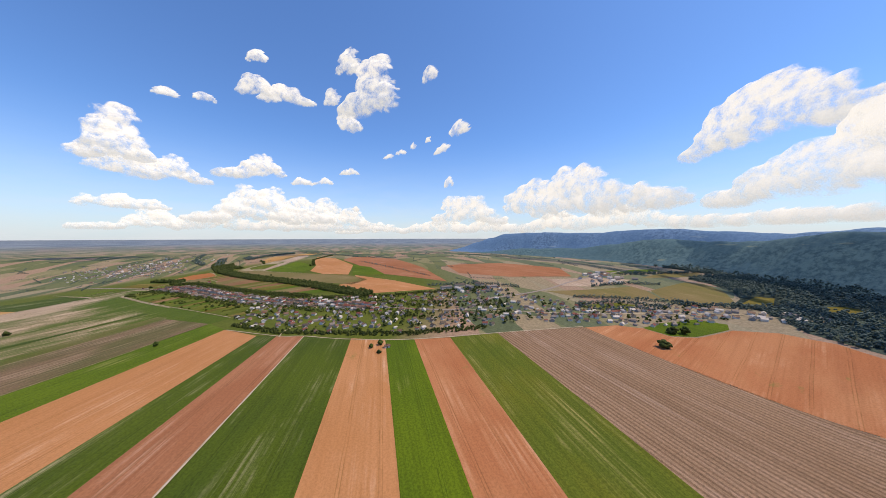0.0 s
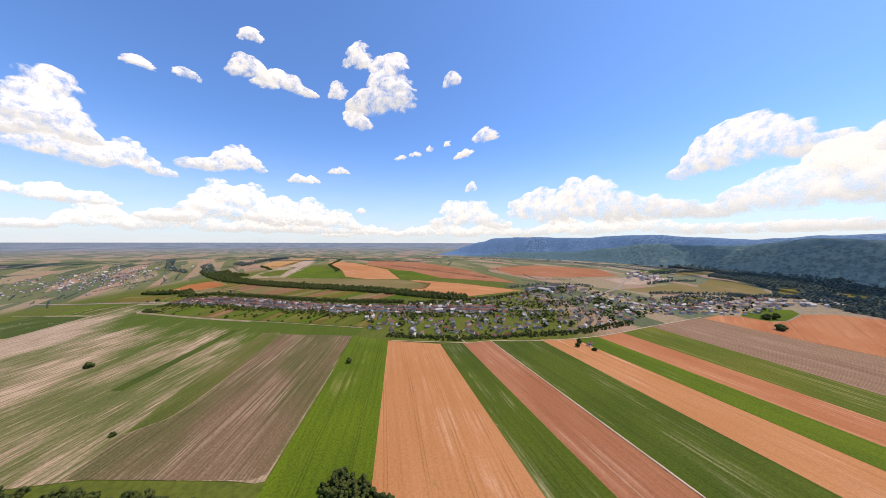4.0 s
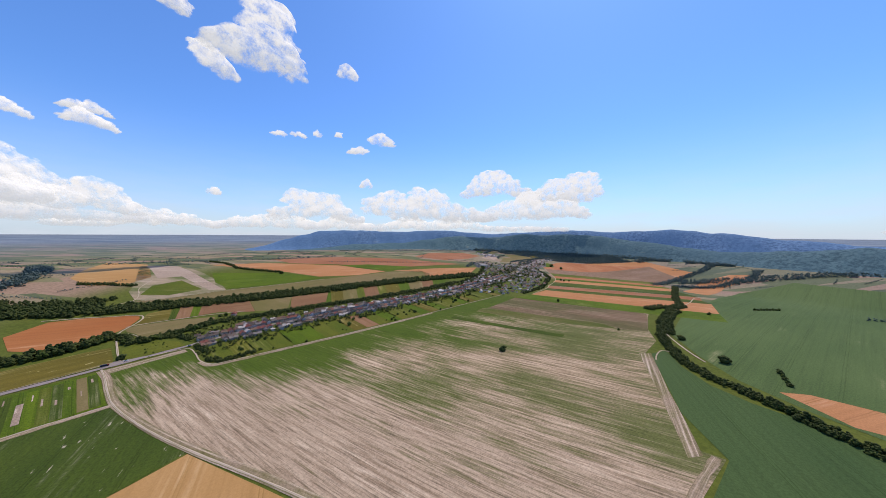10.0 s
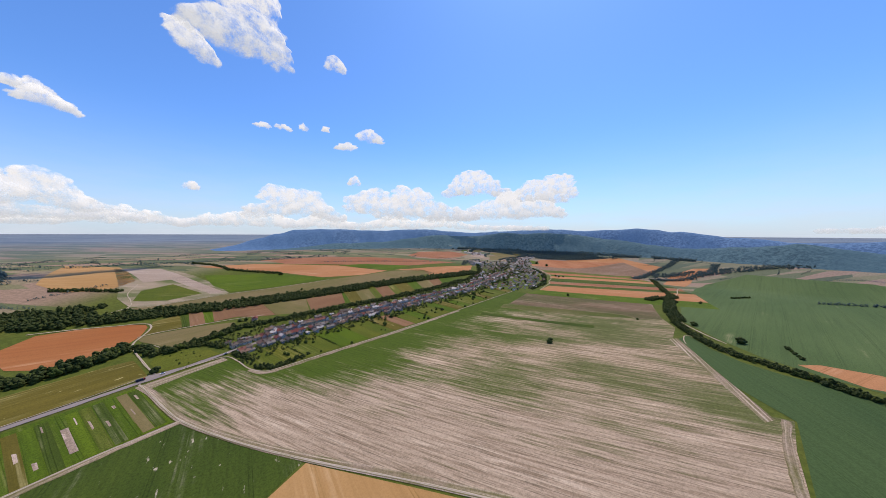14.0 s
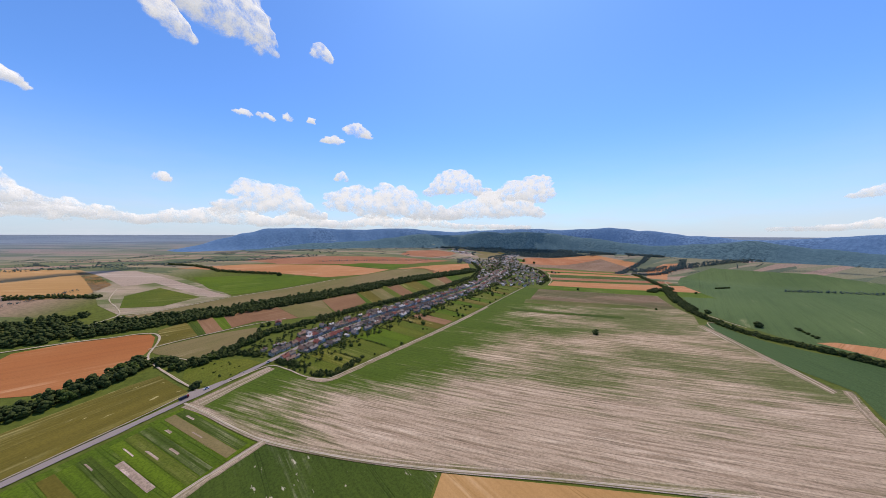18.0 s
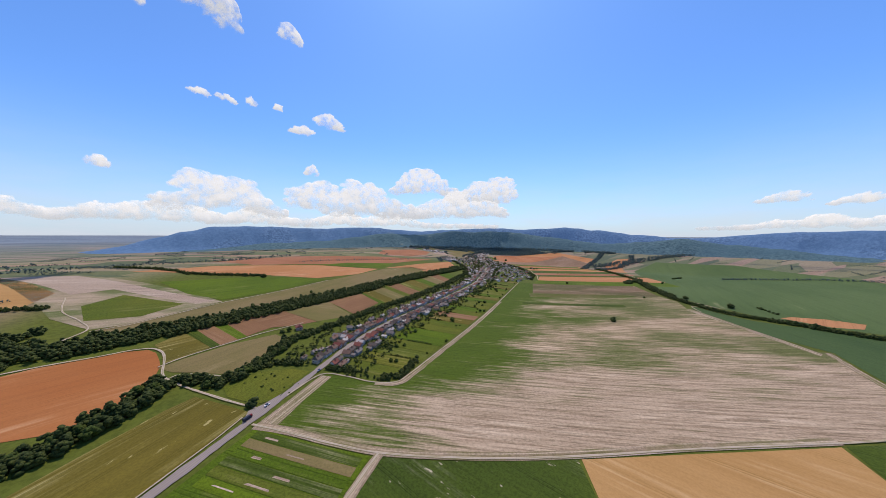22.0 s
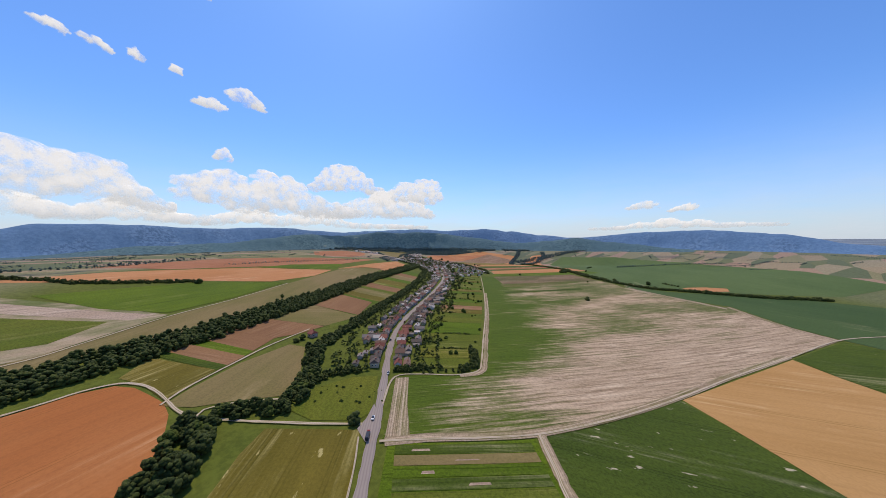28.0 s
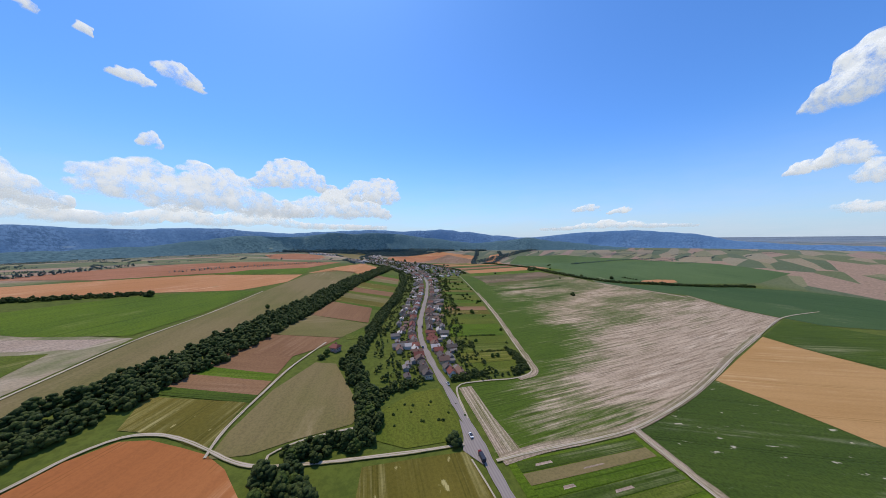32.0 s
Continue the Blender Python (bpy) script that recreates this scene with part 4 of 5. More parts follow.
# high clouds and tatters
scrap(-65, -43, 124, 170, 2)
scrap(-67, -58, 160, 184)
scrap(-67, -58, 113, 132)
scrap(-72, -66, 137, 152)
scrap(-34, -28, 137, 150)
scrap(-99, -88, 139, 160)
scrap(-93, -75, 137, 154, 2)
scrap(-96, -90, 168, 180)
scrap(-110, -104, 130, 138)
scrap(-119, -113, 128, 135)
scrap(-51, -47, 90, 94)
scrap(-46.5, -42, 92, 96)
scrap(-40.5, -38, 94, 101)
scrap(-34.6, -32.4, 97, 102)
scrap(-31.5, -25.0, 86, 93)
scrap(-25, -17, 94, 105)
scrap(-84, -77, 71, 79, 2)
scrap(-27.6, -24.0, 61, 69)
scrap(-64, -61, 48, 53)
# low and small ones to the east
cumulus(79.8, 86.2, 43, 51, 1)
cumulus(87.4, 92.6, 40, 46, 1)
cumulus(72, 104, 27, 36, 6)
cumulus(114.5, 118.5, 55, 64, 1)
cumulus(117.5, 123.2, 56, 71, 1)
cumulus(121, 128, 45, 60, 1)
cumulus(119, 132, 30, 39, 2)
cumulus(116.5, 129, 90, 132, 2)
# one more heap in the western bank
cumulus(-96, -72, 44, 72, 3)


def cloud_material():
    k = Nodes("cumulus")
    ob = k.coord("Object")
    at = k.n.new("ShaderNodeAttribute")
    at.attribute_name = "cloud_cover"
    wisp = k.noise(ob, 0.13, 11, 0.70)
    wide = k.noise(ob, 0.04, 4, 0.55)
    rough = k.math("ADD", k.math("MULTIPLY", k.math("SUBTRACT", wisp, 0.5), 3.3), k.math("MULTIPLY", k.math("SUBTRACT", wide, 0.5), 0.9))
    body = k.math("MULTIPLY", k.math("ADD", at.outputs["Fac"], rough), k.ramp(at.outputs["Fac"], 0.0, 0.45))
    alpha = k.math("MULTIPLY", k.ramp(body, 0.06, 1.25), 0.98)
    k.bsdf.inputs["Base Color"].default_value = (0.24, 0.24, 0.24, 1)
    # Self-glowing body: lit white tops and shaded grey undersides painted into emission.
    white = k.n.new("ShaderNodeAttribute")
    white.attribute_name = "painted_light"
    tone = k.math("ADD", white.outputs["Fac"], k.math("MULTIPLY", k.math("SUBTRACT", wisp, 0.5), 0.9))
    k.l.new(k.mix(k.ramp(tone, 0.12, 0.72), (0.64, 0.69, 0.76), (0.95, 0.96, 0.97)), k.bsdf.inputs["Emission Color"])
    k.bsdf.inputs["Emission Strength"].default_value = 0.92
    k.bsdf.inputs["Roughness"].default_value = 1.0
    k.bsdf.inputs["Specular IOR Level"].default_value = 0.0
    k.l.new(alpha, k.bsdf.inputs["Alpha"])
    b = k.n.new("ShaderNodeBump")
    b.inputs["Strength"].default_value = 0.7
    b.inputs["Distance"].default_value = 3.0
    k.l.new(k.noise(ob, 0.30, 8, 0.6), b.inputs["Height"])
    k.l.new(b.outputs[0], k.bsdf.inputs["Normal"])
    return k.mat


def sheet(radius, a0, a1, z0, z1, na, nz):
    A, Z = np.meshgrid(np.linspace(a0, a1, na + 1), np.linspace(z0, z1, nz + 1), indexing="ij")
    i, j = np.meshgrid(np.arange(na), np.arange(nz), indexing="ij")
    p = (i * (nz + 1) + j).ravel()
    return A, Z, np.stack([p, p + nz + 1, p + nz + 2, p + 1], 1)


def build_cloud(cloud, radius, material, label, seed):
    """One heap of cloud, whose puffs bulge towards the valley."""
    r = np.random.RandomState(seed)
    a0, a1, z0, z1, lobes = cloud
    turn = (a1 - a0) * 0.12 + 1.0
    wide, tall = math.radians(a1 - a0 + 2 * turn) * radius, (z1 - z0) * 1.3 + 8
    A, Z, faces = sheet(radius, a0 - turn, a1 + turn, z0 - 4, z0 - 4 + tall, max(int(wide / 1.05), 24), max(int(tall / 0.95), 16))
    S = np.radians(A) * radius
    bulge, cover, light, rise = np.zeros_like(A), np.zeros_like(A), np.full_like(A, 0.5), np.zeros_like(A)

    def puff(sc, zc, rad, out):
        i0, i1 = np.searchsorted(S[:, 0], (sc - rad * 1.6, sc + rad * 1.6))
        j0, j1 = np.searchsorted(Z[0], (zc - rad * 1.3, zc + rad * 1.3))
        near = (slice(i0, i1), slice(j0, j1))
        d = ((S[near] - sc) / (rad * 1.35)) ** 2 + ((Z[near] - zc) / np.where(Z[near] < zc, rad * 0.85, rad)) ** 2
        cover[near] = 1 - (1 - cover[near]) * (1 - 0.8 * np.clip(1 - d, 0, 1))
        new_bulge = np.where(d < 1, out, 0) + np.sqrt(np.clip(1 - d, 0, 1)) * rad * 1.1
        front = new_bulge > bulge[near]
        # Puff tops painted lighter, bottoms darker, as if lit from above.
        light[near] = np.where(front, 0.5 + 0.5 * np.clip((Z[near] - zc) / rad, -1, 1), light[near])
        bulge[near] = np.maximum(bulge[near], new_bulge)

    s0, s1, h = math.radians(a0) * radius, math.radians(a1) * radius, z1 - z0
    w = s1 - s0
    own = (S > s0 - 6) & (S < s1 + 6) & (Z > z0 - 4) & (Z < z1 + 4)
    rise[own] = np.maximum(rise[own], np.clip((Z[own] - z0) / (0.75 * h), 0, 1))
    tops = sorted((r.uniform(0.12, 0.88), r.uniform(0.6, 1.0)) for q in range(lobes))
    tops[r.randint(lobes)] = (r.uniform(0.3, 0.7), 1.0)
    n = int(10 + 22 * max(w / h, 1.0))
    for q in range(n):
        t = (q + r.rand()) / n
        lid = max(e * math.exp(-((t - c) * lobes / 0.62) ** 2) for c, e in tops)
        lid = max(lid, 0.42 * math.sin(math.pi * t) ** 0.5) * h
        rad = (0.13 + 0.17 * r.rand()) * min(h, w * 0.8) * (0.55 + 0.45 * math.sin(math.pi * t))
        zc = z0 + rad * 0.5 + r.rand() ** 0.8 * max(lid - rad * 1.5, 0)
        sc = s0 + rad * 0.7 + t * (w - rad * 1.4)
        puff(sc, zc, rad, 0.0)
        for e in range(6):
            a = r.uniform(-0.3, 3.44)
            puff(sc + math.cos(a) * rad * 1.1, zc + math.sin(a) * rad * 0.75, rad * r.uniform(0.28, 0.5), rad * 0.45)
    for field_ in (light, rise):
        for q in range(2):
            field_[1:-1, 1:-1] = (field_[1:-1, 1:-1] * 2 + field_[2:, 1:-1] + field_[:-2, 1:-1] + field_[1:-1, 2:] + field_[1:-1, :-2]) / 6
    for q in range(2):
        bulge[1:-1, 1:-1] = (bulge[1:-1, 1:-1] * 4 + bulge[2:, 1:-1] + bulge[:-2, 1:-1] + bulge[1:-1, 2:] + bulge[1:-1, :-2]) / 8
    R = radius - bulge
    verts = np.stack([CENTRE[0] + np.sin(np.radians(A)) * R, CENTRE[1] + np.cos(np.radians(A)) * R, Z], -1).reshape(-1, 3)
    flat = cover.ravel()
    faces = faces[flat[faces].max(1) > 0]
    keep, inverse = np.unique(faces, return_inverse=True)
    me = bpy.data.meshes.new("backdrop")
    me.from_pydata(verts[keep].tolist(), [], inverse.reshape(-1, 4).tolist())
    for key, value in (("cloud_cover", flat), ("painted_light", (0.5 * light + 0.5 * rise).ravel())):
        me.attributes.new(key, "FLOAT", "POINT").data.foreach_set("value", value[keep].astype(np.float32))
    me.polygons.foreach_set("use_smooth", [True] * len(me.polygons))
    me.materials.append(material)
    return tagged(new("backdrop", me), label, "clouds", kind="structure")


def build_haze():
    """An added glowing sheet that paints milky haze into the sky above the hills."""
    k = Nodes("horizon_haze")
    at = k.n.new("ShaderNodeAttribute")
    at.attribute_name = "cloud_cover"
    streak = k.noise(k.mapping(k.coord(), (0.002, 0.002, 0.008)), 1.0, 5, 0.6)
    em = k.n.new("ShaderNodeEmission")
    em.inputs[0].default_value = (0.72, 0.82, 0.96, 1)
    tr = k.n.new("ShaderNodeBsdfTransparent")
    mx = k.n.new("ShaderNodeMixShader")
    k.l.new(k.math("MULTIPLY", at.outputs["Fac"], k.math("ADD", 0.55, k.math("MULTIPLY", streak, 0.6))), mx.inputs[0])
    k.l.new(tr.outputs[0], mx.inputs[1])
    k.l.new(em.outputs[0], mx.inputs[2])
    k.l.new(mx.outputs[0], k.out.inputs[0])
    A, Z, faces = sheet(FAR_R, -180, 180, -20, 1600, 180, 48)
    verts = np.stack([CENTRE[0] + np.sin(np.radians(A)) * FAR_R, CENTRE[1] + np.cos(np.radians(A)) * FAR_R, Z], -1).reshape(-1, 3)
    me = bpy.data.meshes.new("backdrop")
    me.from_pydata(verts.tolist(), [], faces.tolist())
    cover = np.clip((1560 - Z) / 1540, 0, 1) ** 2.4
    me.attributes.new("cloud_cover", "FLOAT", "POINT").data.foreach_set("value", cover.ravel().astype(np.float32))
    me.materials.append(k.mat)
    return tagged(new("backdrop", me), "glowing sheet of pale painted haze above the horizon", "sky", kind="structure")


M["cumulus"] = cloud_material()
for i, cloud in enumerate(low_clouds):
    build_cloud(cloud, LOW_R + 0.6 * i, M["cumulus"], "white heaped cloud with a painted grey underside", 11 + i)
for i, cloud in enumerate(far_clouds):
    build_cloud(cloud, 262 + 0.6 * i, M["cumulus"], "tall white heaped cloud behind the hills", 23 + i)
for i, cloud in enumerate(high_clouds):
    build_cloud(cloud, HIGH_R + 0.4 * i, M["cumulus"], "small bright white cloud high in the sky", 61 + i)
build_haze()

# ---- trees ----


def clump_crown(seed, h, w, n, sub=1):
    """A crown of many uneven leaf clumps with gaps between them."""
    r = random.Random(seed)
    bm = bmesh.new()
    for i in range(n):
        t = r.random()
        a = r.random() * 6.283
        z = h * (0.30 + 0.70 * t)
        reach = w * math.sin(math.pi * min(0.22 + 0.74 * t, 1)) * (0.25 + 0.75 * r.random() ** 0.5)
        size = w * (0.30 + 0.26 * r.random()) * (1.1 - 0.45 * t)
        c = Vector((math.cos(a) * reach * 0.72, math.sin(a) * reach * 0.72, z))
        ret = bmesh.ops.create_icosphere(bm, subdivisions=sub, radius=size)
        for v in ret["verts"]:
            q = v.co.normalized()
            k = 1 + 0.55 * noise.noise(q * 2.3 + Vector((i * 3.1, seed * 1.7, 0)))
            v.co = c + Vector((v.co.x * k, v.co.y * k, v.co.z * k * 0.82))
    return bm


def trunk_mesh(h, w):
    bm = bmesh.new()
    bmesh.ops.create_cone(bm, cap_ends=True, segments=7, radius1=w * 0.10, radius2=w * 0.04, depth=h * 0.6, matrix=Matrix.Translation((0, 0, h * 0.3 - 0.1)))
    for i in range(3):
        a = i * 2.1 + h
        m = Matrix.Translation((0, 0, h * 0.38)) @ Matrix.Rotation(a, 4, "Z") @ Matrix.Rotation(0.75, 4, "Y") @ Matrix.Translation((0, 0, h * 0.14))
        bmesh.ops.create_cone(bm, cap_ends=False, segments=5, radius1=w * 0.045, radius2=w * 0.015, depth=h * 0.30, matrix=m)
    return bm


def make_tree(seed, h, w, material, n=24):
    """A tree with a trunk, limbs and a crown, standing at the origin."""
    top = new("tree")
    part("trunk", trunk_mesh(h, w), M["bark"], top)
    crown = part("crown", clump_crown(seed, h, w, n, 2), material, top)
    crown.data.polygons.foreach_set("use_smooth", [True] * len(crown.data.polygons))
    return top


TREES = [make_tree(1, 2.9, 1.35, M["leaf"], 28), make_tree(2, 2.3, 1.25, M["leaf_light"], 26), make_tree(3, 3.5, 1.15, M["leaf"], 28), make_tree(4, 1.5, 0.95, M["leaf_light"], 22), make_tree(5, 1.9, 1.3, M["leaf"], 26)]
TREE_TALK = ["tall dark green broadleaf tree", "light green broadleaf tree", "tall narrow dark green tree", "small light green fruit tree", "round dark green tree"]
used = [False] * len(TREES)
trees_made = 0


def plant(kind, x, y, scale, place, group="", category="tree"):
    """Stand one tree or bush on the ground."""
    global trees_made
    m = pose(x, y, height_facet(x, y) - 0.05, 0, 0, rng.uniform(0, 360)) @ Matrix.Diagonal((scale * rng.uniform(0.88, 1.12), scale * rng.uniform(0.88, 1.12), scale, 1))
    if used[kind]:
        ob = copy_thing(TREES[kind], m)
        ob.matrix_basis = m
    else:
        ob, used[kind] = TREES[kind], True
        ob.matrix_basis = m
    trees_made += 1
    return tagged(ob, "%s %s" % (TREE_TALK[kind], place), category, group)


# single trees and bushes in the fields
for kind, x, y, s, place in [(4, 56.2, 60.0, 0.62, "alone in the stubble field"), (1, 81.0, 104.7, 0.45, "in the green strip"), (3, 88.0, 75.3, 0.4, "in the stubble field"), (4, 98.8, 57.0, 0.75, "in the green field"),
                             (4, 99.3, 69.4, 0.6, "beside the hedgerow track"), (4, 114.6, 213.3, 0.9, "alone in the orange field"), (4, 110.1, 222.8, 0.9, "at the edge of the orange field"), (1, 111.3, 225.2, 0.8, "at the edge of the orange field"),
                             (4, -22.4, 46.7, 0.55, "beside the road junction"), (4, -39.3, 119.5, 0.7, "at the end of a tree line"), (1, -22.6, 71.8, 0.42, "beside the meadow track"), (4, -23.8, 71.2, 0.38, "beside the meadow track"),
                             (1, -21.7, 101.6, 0.4, "alone in the long meadow"), (4, 124, 93.5, 0.45, "beside the pale track"), (1, 96.4, 152.8, 0.5, "beside the shed"), (1, 97.4, 150.8, 0.4, "beside the shed"), (4, 100.5, 152.2, 0.4, "in the green strip")]:
    plant(kind, x, y, s, place)
for i in range(9):
    plant(4 if i % 2 else 1, 145.8 + i * 1.2, 103.3 + i * 0.27, 0.34, "in a short row in the green field", "tree row")
for i in range(6):
    plant(4 if i % 2 else 3, 105.6 - i * 0.75, 54.0 - i * 1.15, rng.uniform(0.2, 0.4), "in a short line towards the hedgerow", "tree row")

# belts of trees: a line, width, trees per metre, scale, words
BELTS = []


def belt(line, width, per, scale, place):
    BELTS.append((line, width, per, scale, place))


belt([(-92, 49), (-76, 55), (-64, 61), (-56.0, 65.4), (-51.2, 69.0), (-47.1, 72.5), (-43.8, 74.8), (-39.6, 77.8), (-33.5, 82.4), (-27.0, 88.0), (-18.1, 95.4), (-5.2, 106.7), (11.9, 122.3), (32.3, 137.9), (50, 152)], 6.6, 7.4, 0.64, "in the long wood beside the meadows")
belt([(-35.4, 54.6), (-36.0, 51.8), (-36.6, 48.8), (-37.4, 46.0), (-39.5, 42.5), (-45, 36)], 3.0, 5.5, 0.6, "in the belt below the orange field")
belt([(-34.3, 55.0), (-31.4, 54.1), (-28.7, 52.8), (-27.0, 54.0), (-25.0, 57.0), (-23.3, 61.6), (-21.6, 66.7), (-17.8, 70.4), (-12.3, 75.4), (-6.3, 81.2), (1.6, 88.2), (12.4, 97.6), (27.2, 112.2), (42, 131)], 2.2, 5, 0.48, "in the wood behind the houses")
belt([(104, 14), (98, 26), (95.6, 34), (94.4, 41.2), (92.9, 46.8), (91.4, 51.0), (91.3, 56.0), (93.4, 64.4), (96.6, 72.4)], 2.0, 4.6, 0.42, "in the hedgerow between green fields")
belt([(98.4, 73), (103.4, 81.8), (110.2, 90.9), (116.5, 97.4)], 3.4, 6.5, 0.46, "in the thick hedgerow wood")
belt([(108.5, 97.5), (112.2, 100.9), (117.4, 100.4), (123.4, 104.1)], 3.4, 6.5, 0.48, "in the hedgerow wood by the strips")
belt([(123, 104.7), (134, 124), (146, 142), (160, 163)], 2.2, 3.0, 0.46, "in the hedgerow beyond the strips")
belt([(-84, 58), (-72, 63), (-67, 68), (-61, 71.5)], 7, 6.5, 0.5, "in the broad end of the long wood")
belt([(-84, 78.6), (-78.4, 82.3), (-69.7, 85)], 1.4, 4, 0.42, "in a thin tree line by the pale field")
belt([(-86, 129.5), (-73, 125.5), (-60.5, 118.5), (-50, 120), (-39.9, 121.5)], 1.6, 3.6, 0.4, "in a tree line between far fields")
belt([(-11, 51.9), (-8.4, 50.6), (-5, 49)], 0.4, 0.8, 0.25, "beside the back track")
belt([(-5.4, 49.4), (-2.2, 49.2), (-0.4, 51.6), (1.6, 54)], 1.3, 5, 0.34, "at the corner of the gardens")
belt([(-13.4, 54.6), (-11.2, 53.2), (-8.8, 52.4)], 1.2, 5, 0.34, "behind the first houses")
belt([(-25.4, 56.4), (-21, 57.8), (-17.8, 57)], 1.5, 4.2, 0.37, "below the first houses")
belt([(44, 132), (54, 156), (56, 176), (58, 200)], 3, 2.5, 0.38, "behind the upper village")
belt([(70, 116), (80, 128), (86, 142), (92, 160), (94, 180)], 2.4, 3.2, 0.36, "at the edge of the upper village")

stuff_pts = []
for line, width, per, scale, place in BELTS:
    total = sum(math.dist(a, b) for a, b in zip(line, line[1:]))
    per = per * 1.45
    for i in range(int(total * per)):
        (x, y), (tx, ty) = across(line, (i + rng.random()) / per)
        o = (rng.random() - 0.5) * width
        x, y = x - ty * o, y + tx * o
        near = min(math.dist((x, y), q) for q in ((-30, 52), (104, 86), (92, 52)))
        s = scale * rng.uniform(0.58, 1.0)
        if near < 17 and rng.random() < 0.5 and trees_made < 215:
            plant(rng.choice((0, 0, 1, 2, 4)), x, y, s, place, "wood")
        else:
            stuff_pts.append((x, y, s))

# scrub in the rough meadow by the road
for i in range(22):
    f, g = rng.random(), rng.random()
    x, y = -26.4 + 8.6 * f + 1.6 * g, 52.4 - 4.6 * f + 3.6 * g
    plant(3, x, y, rng.uniform(0.08, 0.2), "bush in the rough meadow", "meadow bushes", "bush")

# garden fruit trees
for i in range(60):
    k = rng.uniform(0.25, 1.0)
    s = rng.uniform(4, 88)
    (ax, ay), _ = across(HOUSE_LINE, s)
    (bx, by), _ = across(BACK_LINE, s * 1.04 + 2)
    x, y = ax + (bx - ax) * k, ay + (by - ay) * k
    plant(rng.choice((3, 3, 1, 4)), x, y, rng.uniform(0.22, 0.48), "in a village garden", "garden trees")


def joined_trees(name, pts, label, kinds, material, sub=1, n=9):
    """Many trees that nobody could count, as one mesh of clumps."""
    protos = []
    for q in range(kinds):
        bm = clump_crown(50 + q, 2.6, 1.35, n, sub)
        me = bpy.data.meshes.new("tmp")
        bm.to_mesh(me)
        bm.free()
        co = np.zeros(len(me.vertices) * 3, np.float32)
        me.vertices.foreach_get("co", co)
        fa = np.zeros(len(me.polygons) * 3, np.int32)
        me.polygons.foreach_get("vertices", fa)
        protos.append((co.reshape(-1, 3), fa.reshape(-1, 3)))
        bpy.data.meshes.remove(me)
    V, F, base = [], [], 0
    r = np.random.RandomState(len(pts))
    for i, (x, y, s, *own) in enumerate(pts):
        z = own[0] if own else height_facet(x, y)
        co, fa = protos[i % kinds]
        a = r.rand() * 6.283
        c, si = math.cos(a) * s, math.sin(a) * s
        q = np.empty_like(co)
        q[:, 0] = co[:, 0] * c - co[:, 1] * si + x
        q[:, 1] = co[:, 0] * si + co[:, 1] * c + y
        q[:, 2] = co[:, 2] * s * (0.85 + 0.3 * r.rand()) - 0.55 * s + z
        V.append(q)
        F.append(fa + base)
        base += len(co)
    V, F = np.concatenate(V), np.concatenate(F)
    me = bpy.data.meshes.new(name)
    me.vertices.add(len(V))
    me.vertices.foreach_set("co", V.ravel())
    me.loops.add(len(F) * 3)
    me.loops.foreach_set("vertex_index", F.ravel())
    me.polygons.add(len(F))
    me.polygons.foreach_set("loop_start", np.arange(0, len(F) * 3, 3))
    me.polygons.foreach_set("use_smooth", np.ones(len(F), bool))
    me.update(calc_edges=True)
    me.materials.append(material)
    return tagged(new(name, me), label, "trees", kind="stuff")


joined_trees("woods", stuff_pts, "dense belts of dark green broadleaf trees between fields", 6, M["leaf"], 1, 13)


def far_line(line, width, per, scale):
    out = []
    total = sum(math.dist(a, b) for a, b in zip(line, line[1:]))
    for i in range(int(total * per)):
        (x, y), (tx, ty) = across(line, (i + rng.random()) / per)
        o = (rng.random() - 0.5) * width
        out.append((x - ty * o, y + tx * o, scale * rng.uniform(0.7, 1.2)))
    return out


def inside(x, y, poly):
    hit = False
    for (x0, y0), (x1, y1) in zip(poly, poly[1:] + poly[:1]):
        if (y0 > y) != (y1 > y) and x < (x1 - x0) * (y - y0) / (y1 - y0) + x0:
            hit = not hit
    return hit


far_pts = []
for line, w, per, s in [
    ([(172, 180), (200, 172), (232, 166), (262, 150)], 9, 3.0, 0.9),
    ([(150, 166), (170, 182), (196, 196), (222, 214)], 4, 2.4, 0.8),
    ([(160, 164), (182, 165), (205, 172), (222, 186)], 4, 2.6, 0.8),
    ([(178, 236), (215, 244), (250, 256)], 8, 2.6, 0.9),
    ([(170, 96), (190, 92), (205, 76), (210, 50)], 1.8, 1.0, 0.6),
    ([(-104, 64), (-94, 70), (-108, 84), (-126, 94)], 6, 4.0, 0.8),
    ([(-108, 46), (-92, 50), (-80, 54)], 6, 3.0, 0.8),
    ([(-118, 108), (-100, 122), (-84, 136), (-60, 150), (-40, 176)], 1.5, 0.8, 0.6),
    ([(-34, 150), (-4, 166), (30, 182)], 0.8, 0.5, 0.5),
    ([(88, 214), (96, 232), (98, 250)], 3.0, 1.3, 0.65),
    ([(46, 176), (50, 196), (62, 210)], 3.0, 1.5, 0.6),
    ([(-140, 20), (-112, 26), (-92, 40)], 4, 1.6, 0.8),
]:
    far_pts += far_line(line, w, per * 1.8, s * 0.7)
for i in range(2600):
    a, r = rng.uniform(4, 60), 224.5 + 5 * rng.random() ** 2
    x, y, z = slope(FRONT, a, r, 224, 250, 276, 8.0)
    if noise.noise((x * 0.06, y * 0.06, 2)) > -0.25:
        far_pts.append((x, y, rng.uniform(0.4, 0.7), max(z, height(x, y))))
forest_gaps = [outline for nm, mat, lab, outline in HILLSIDE]
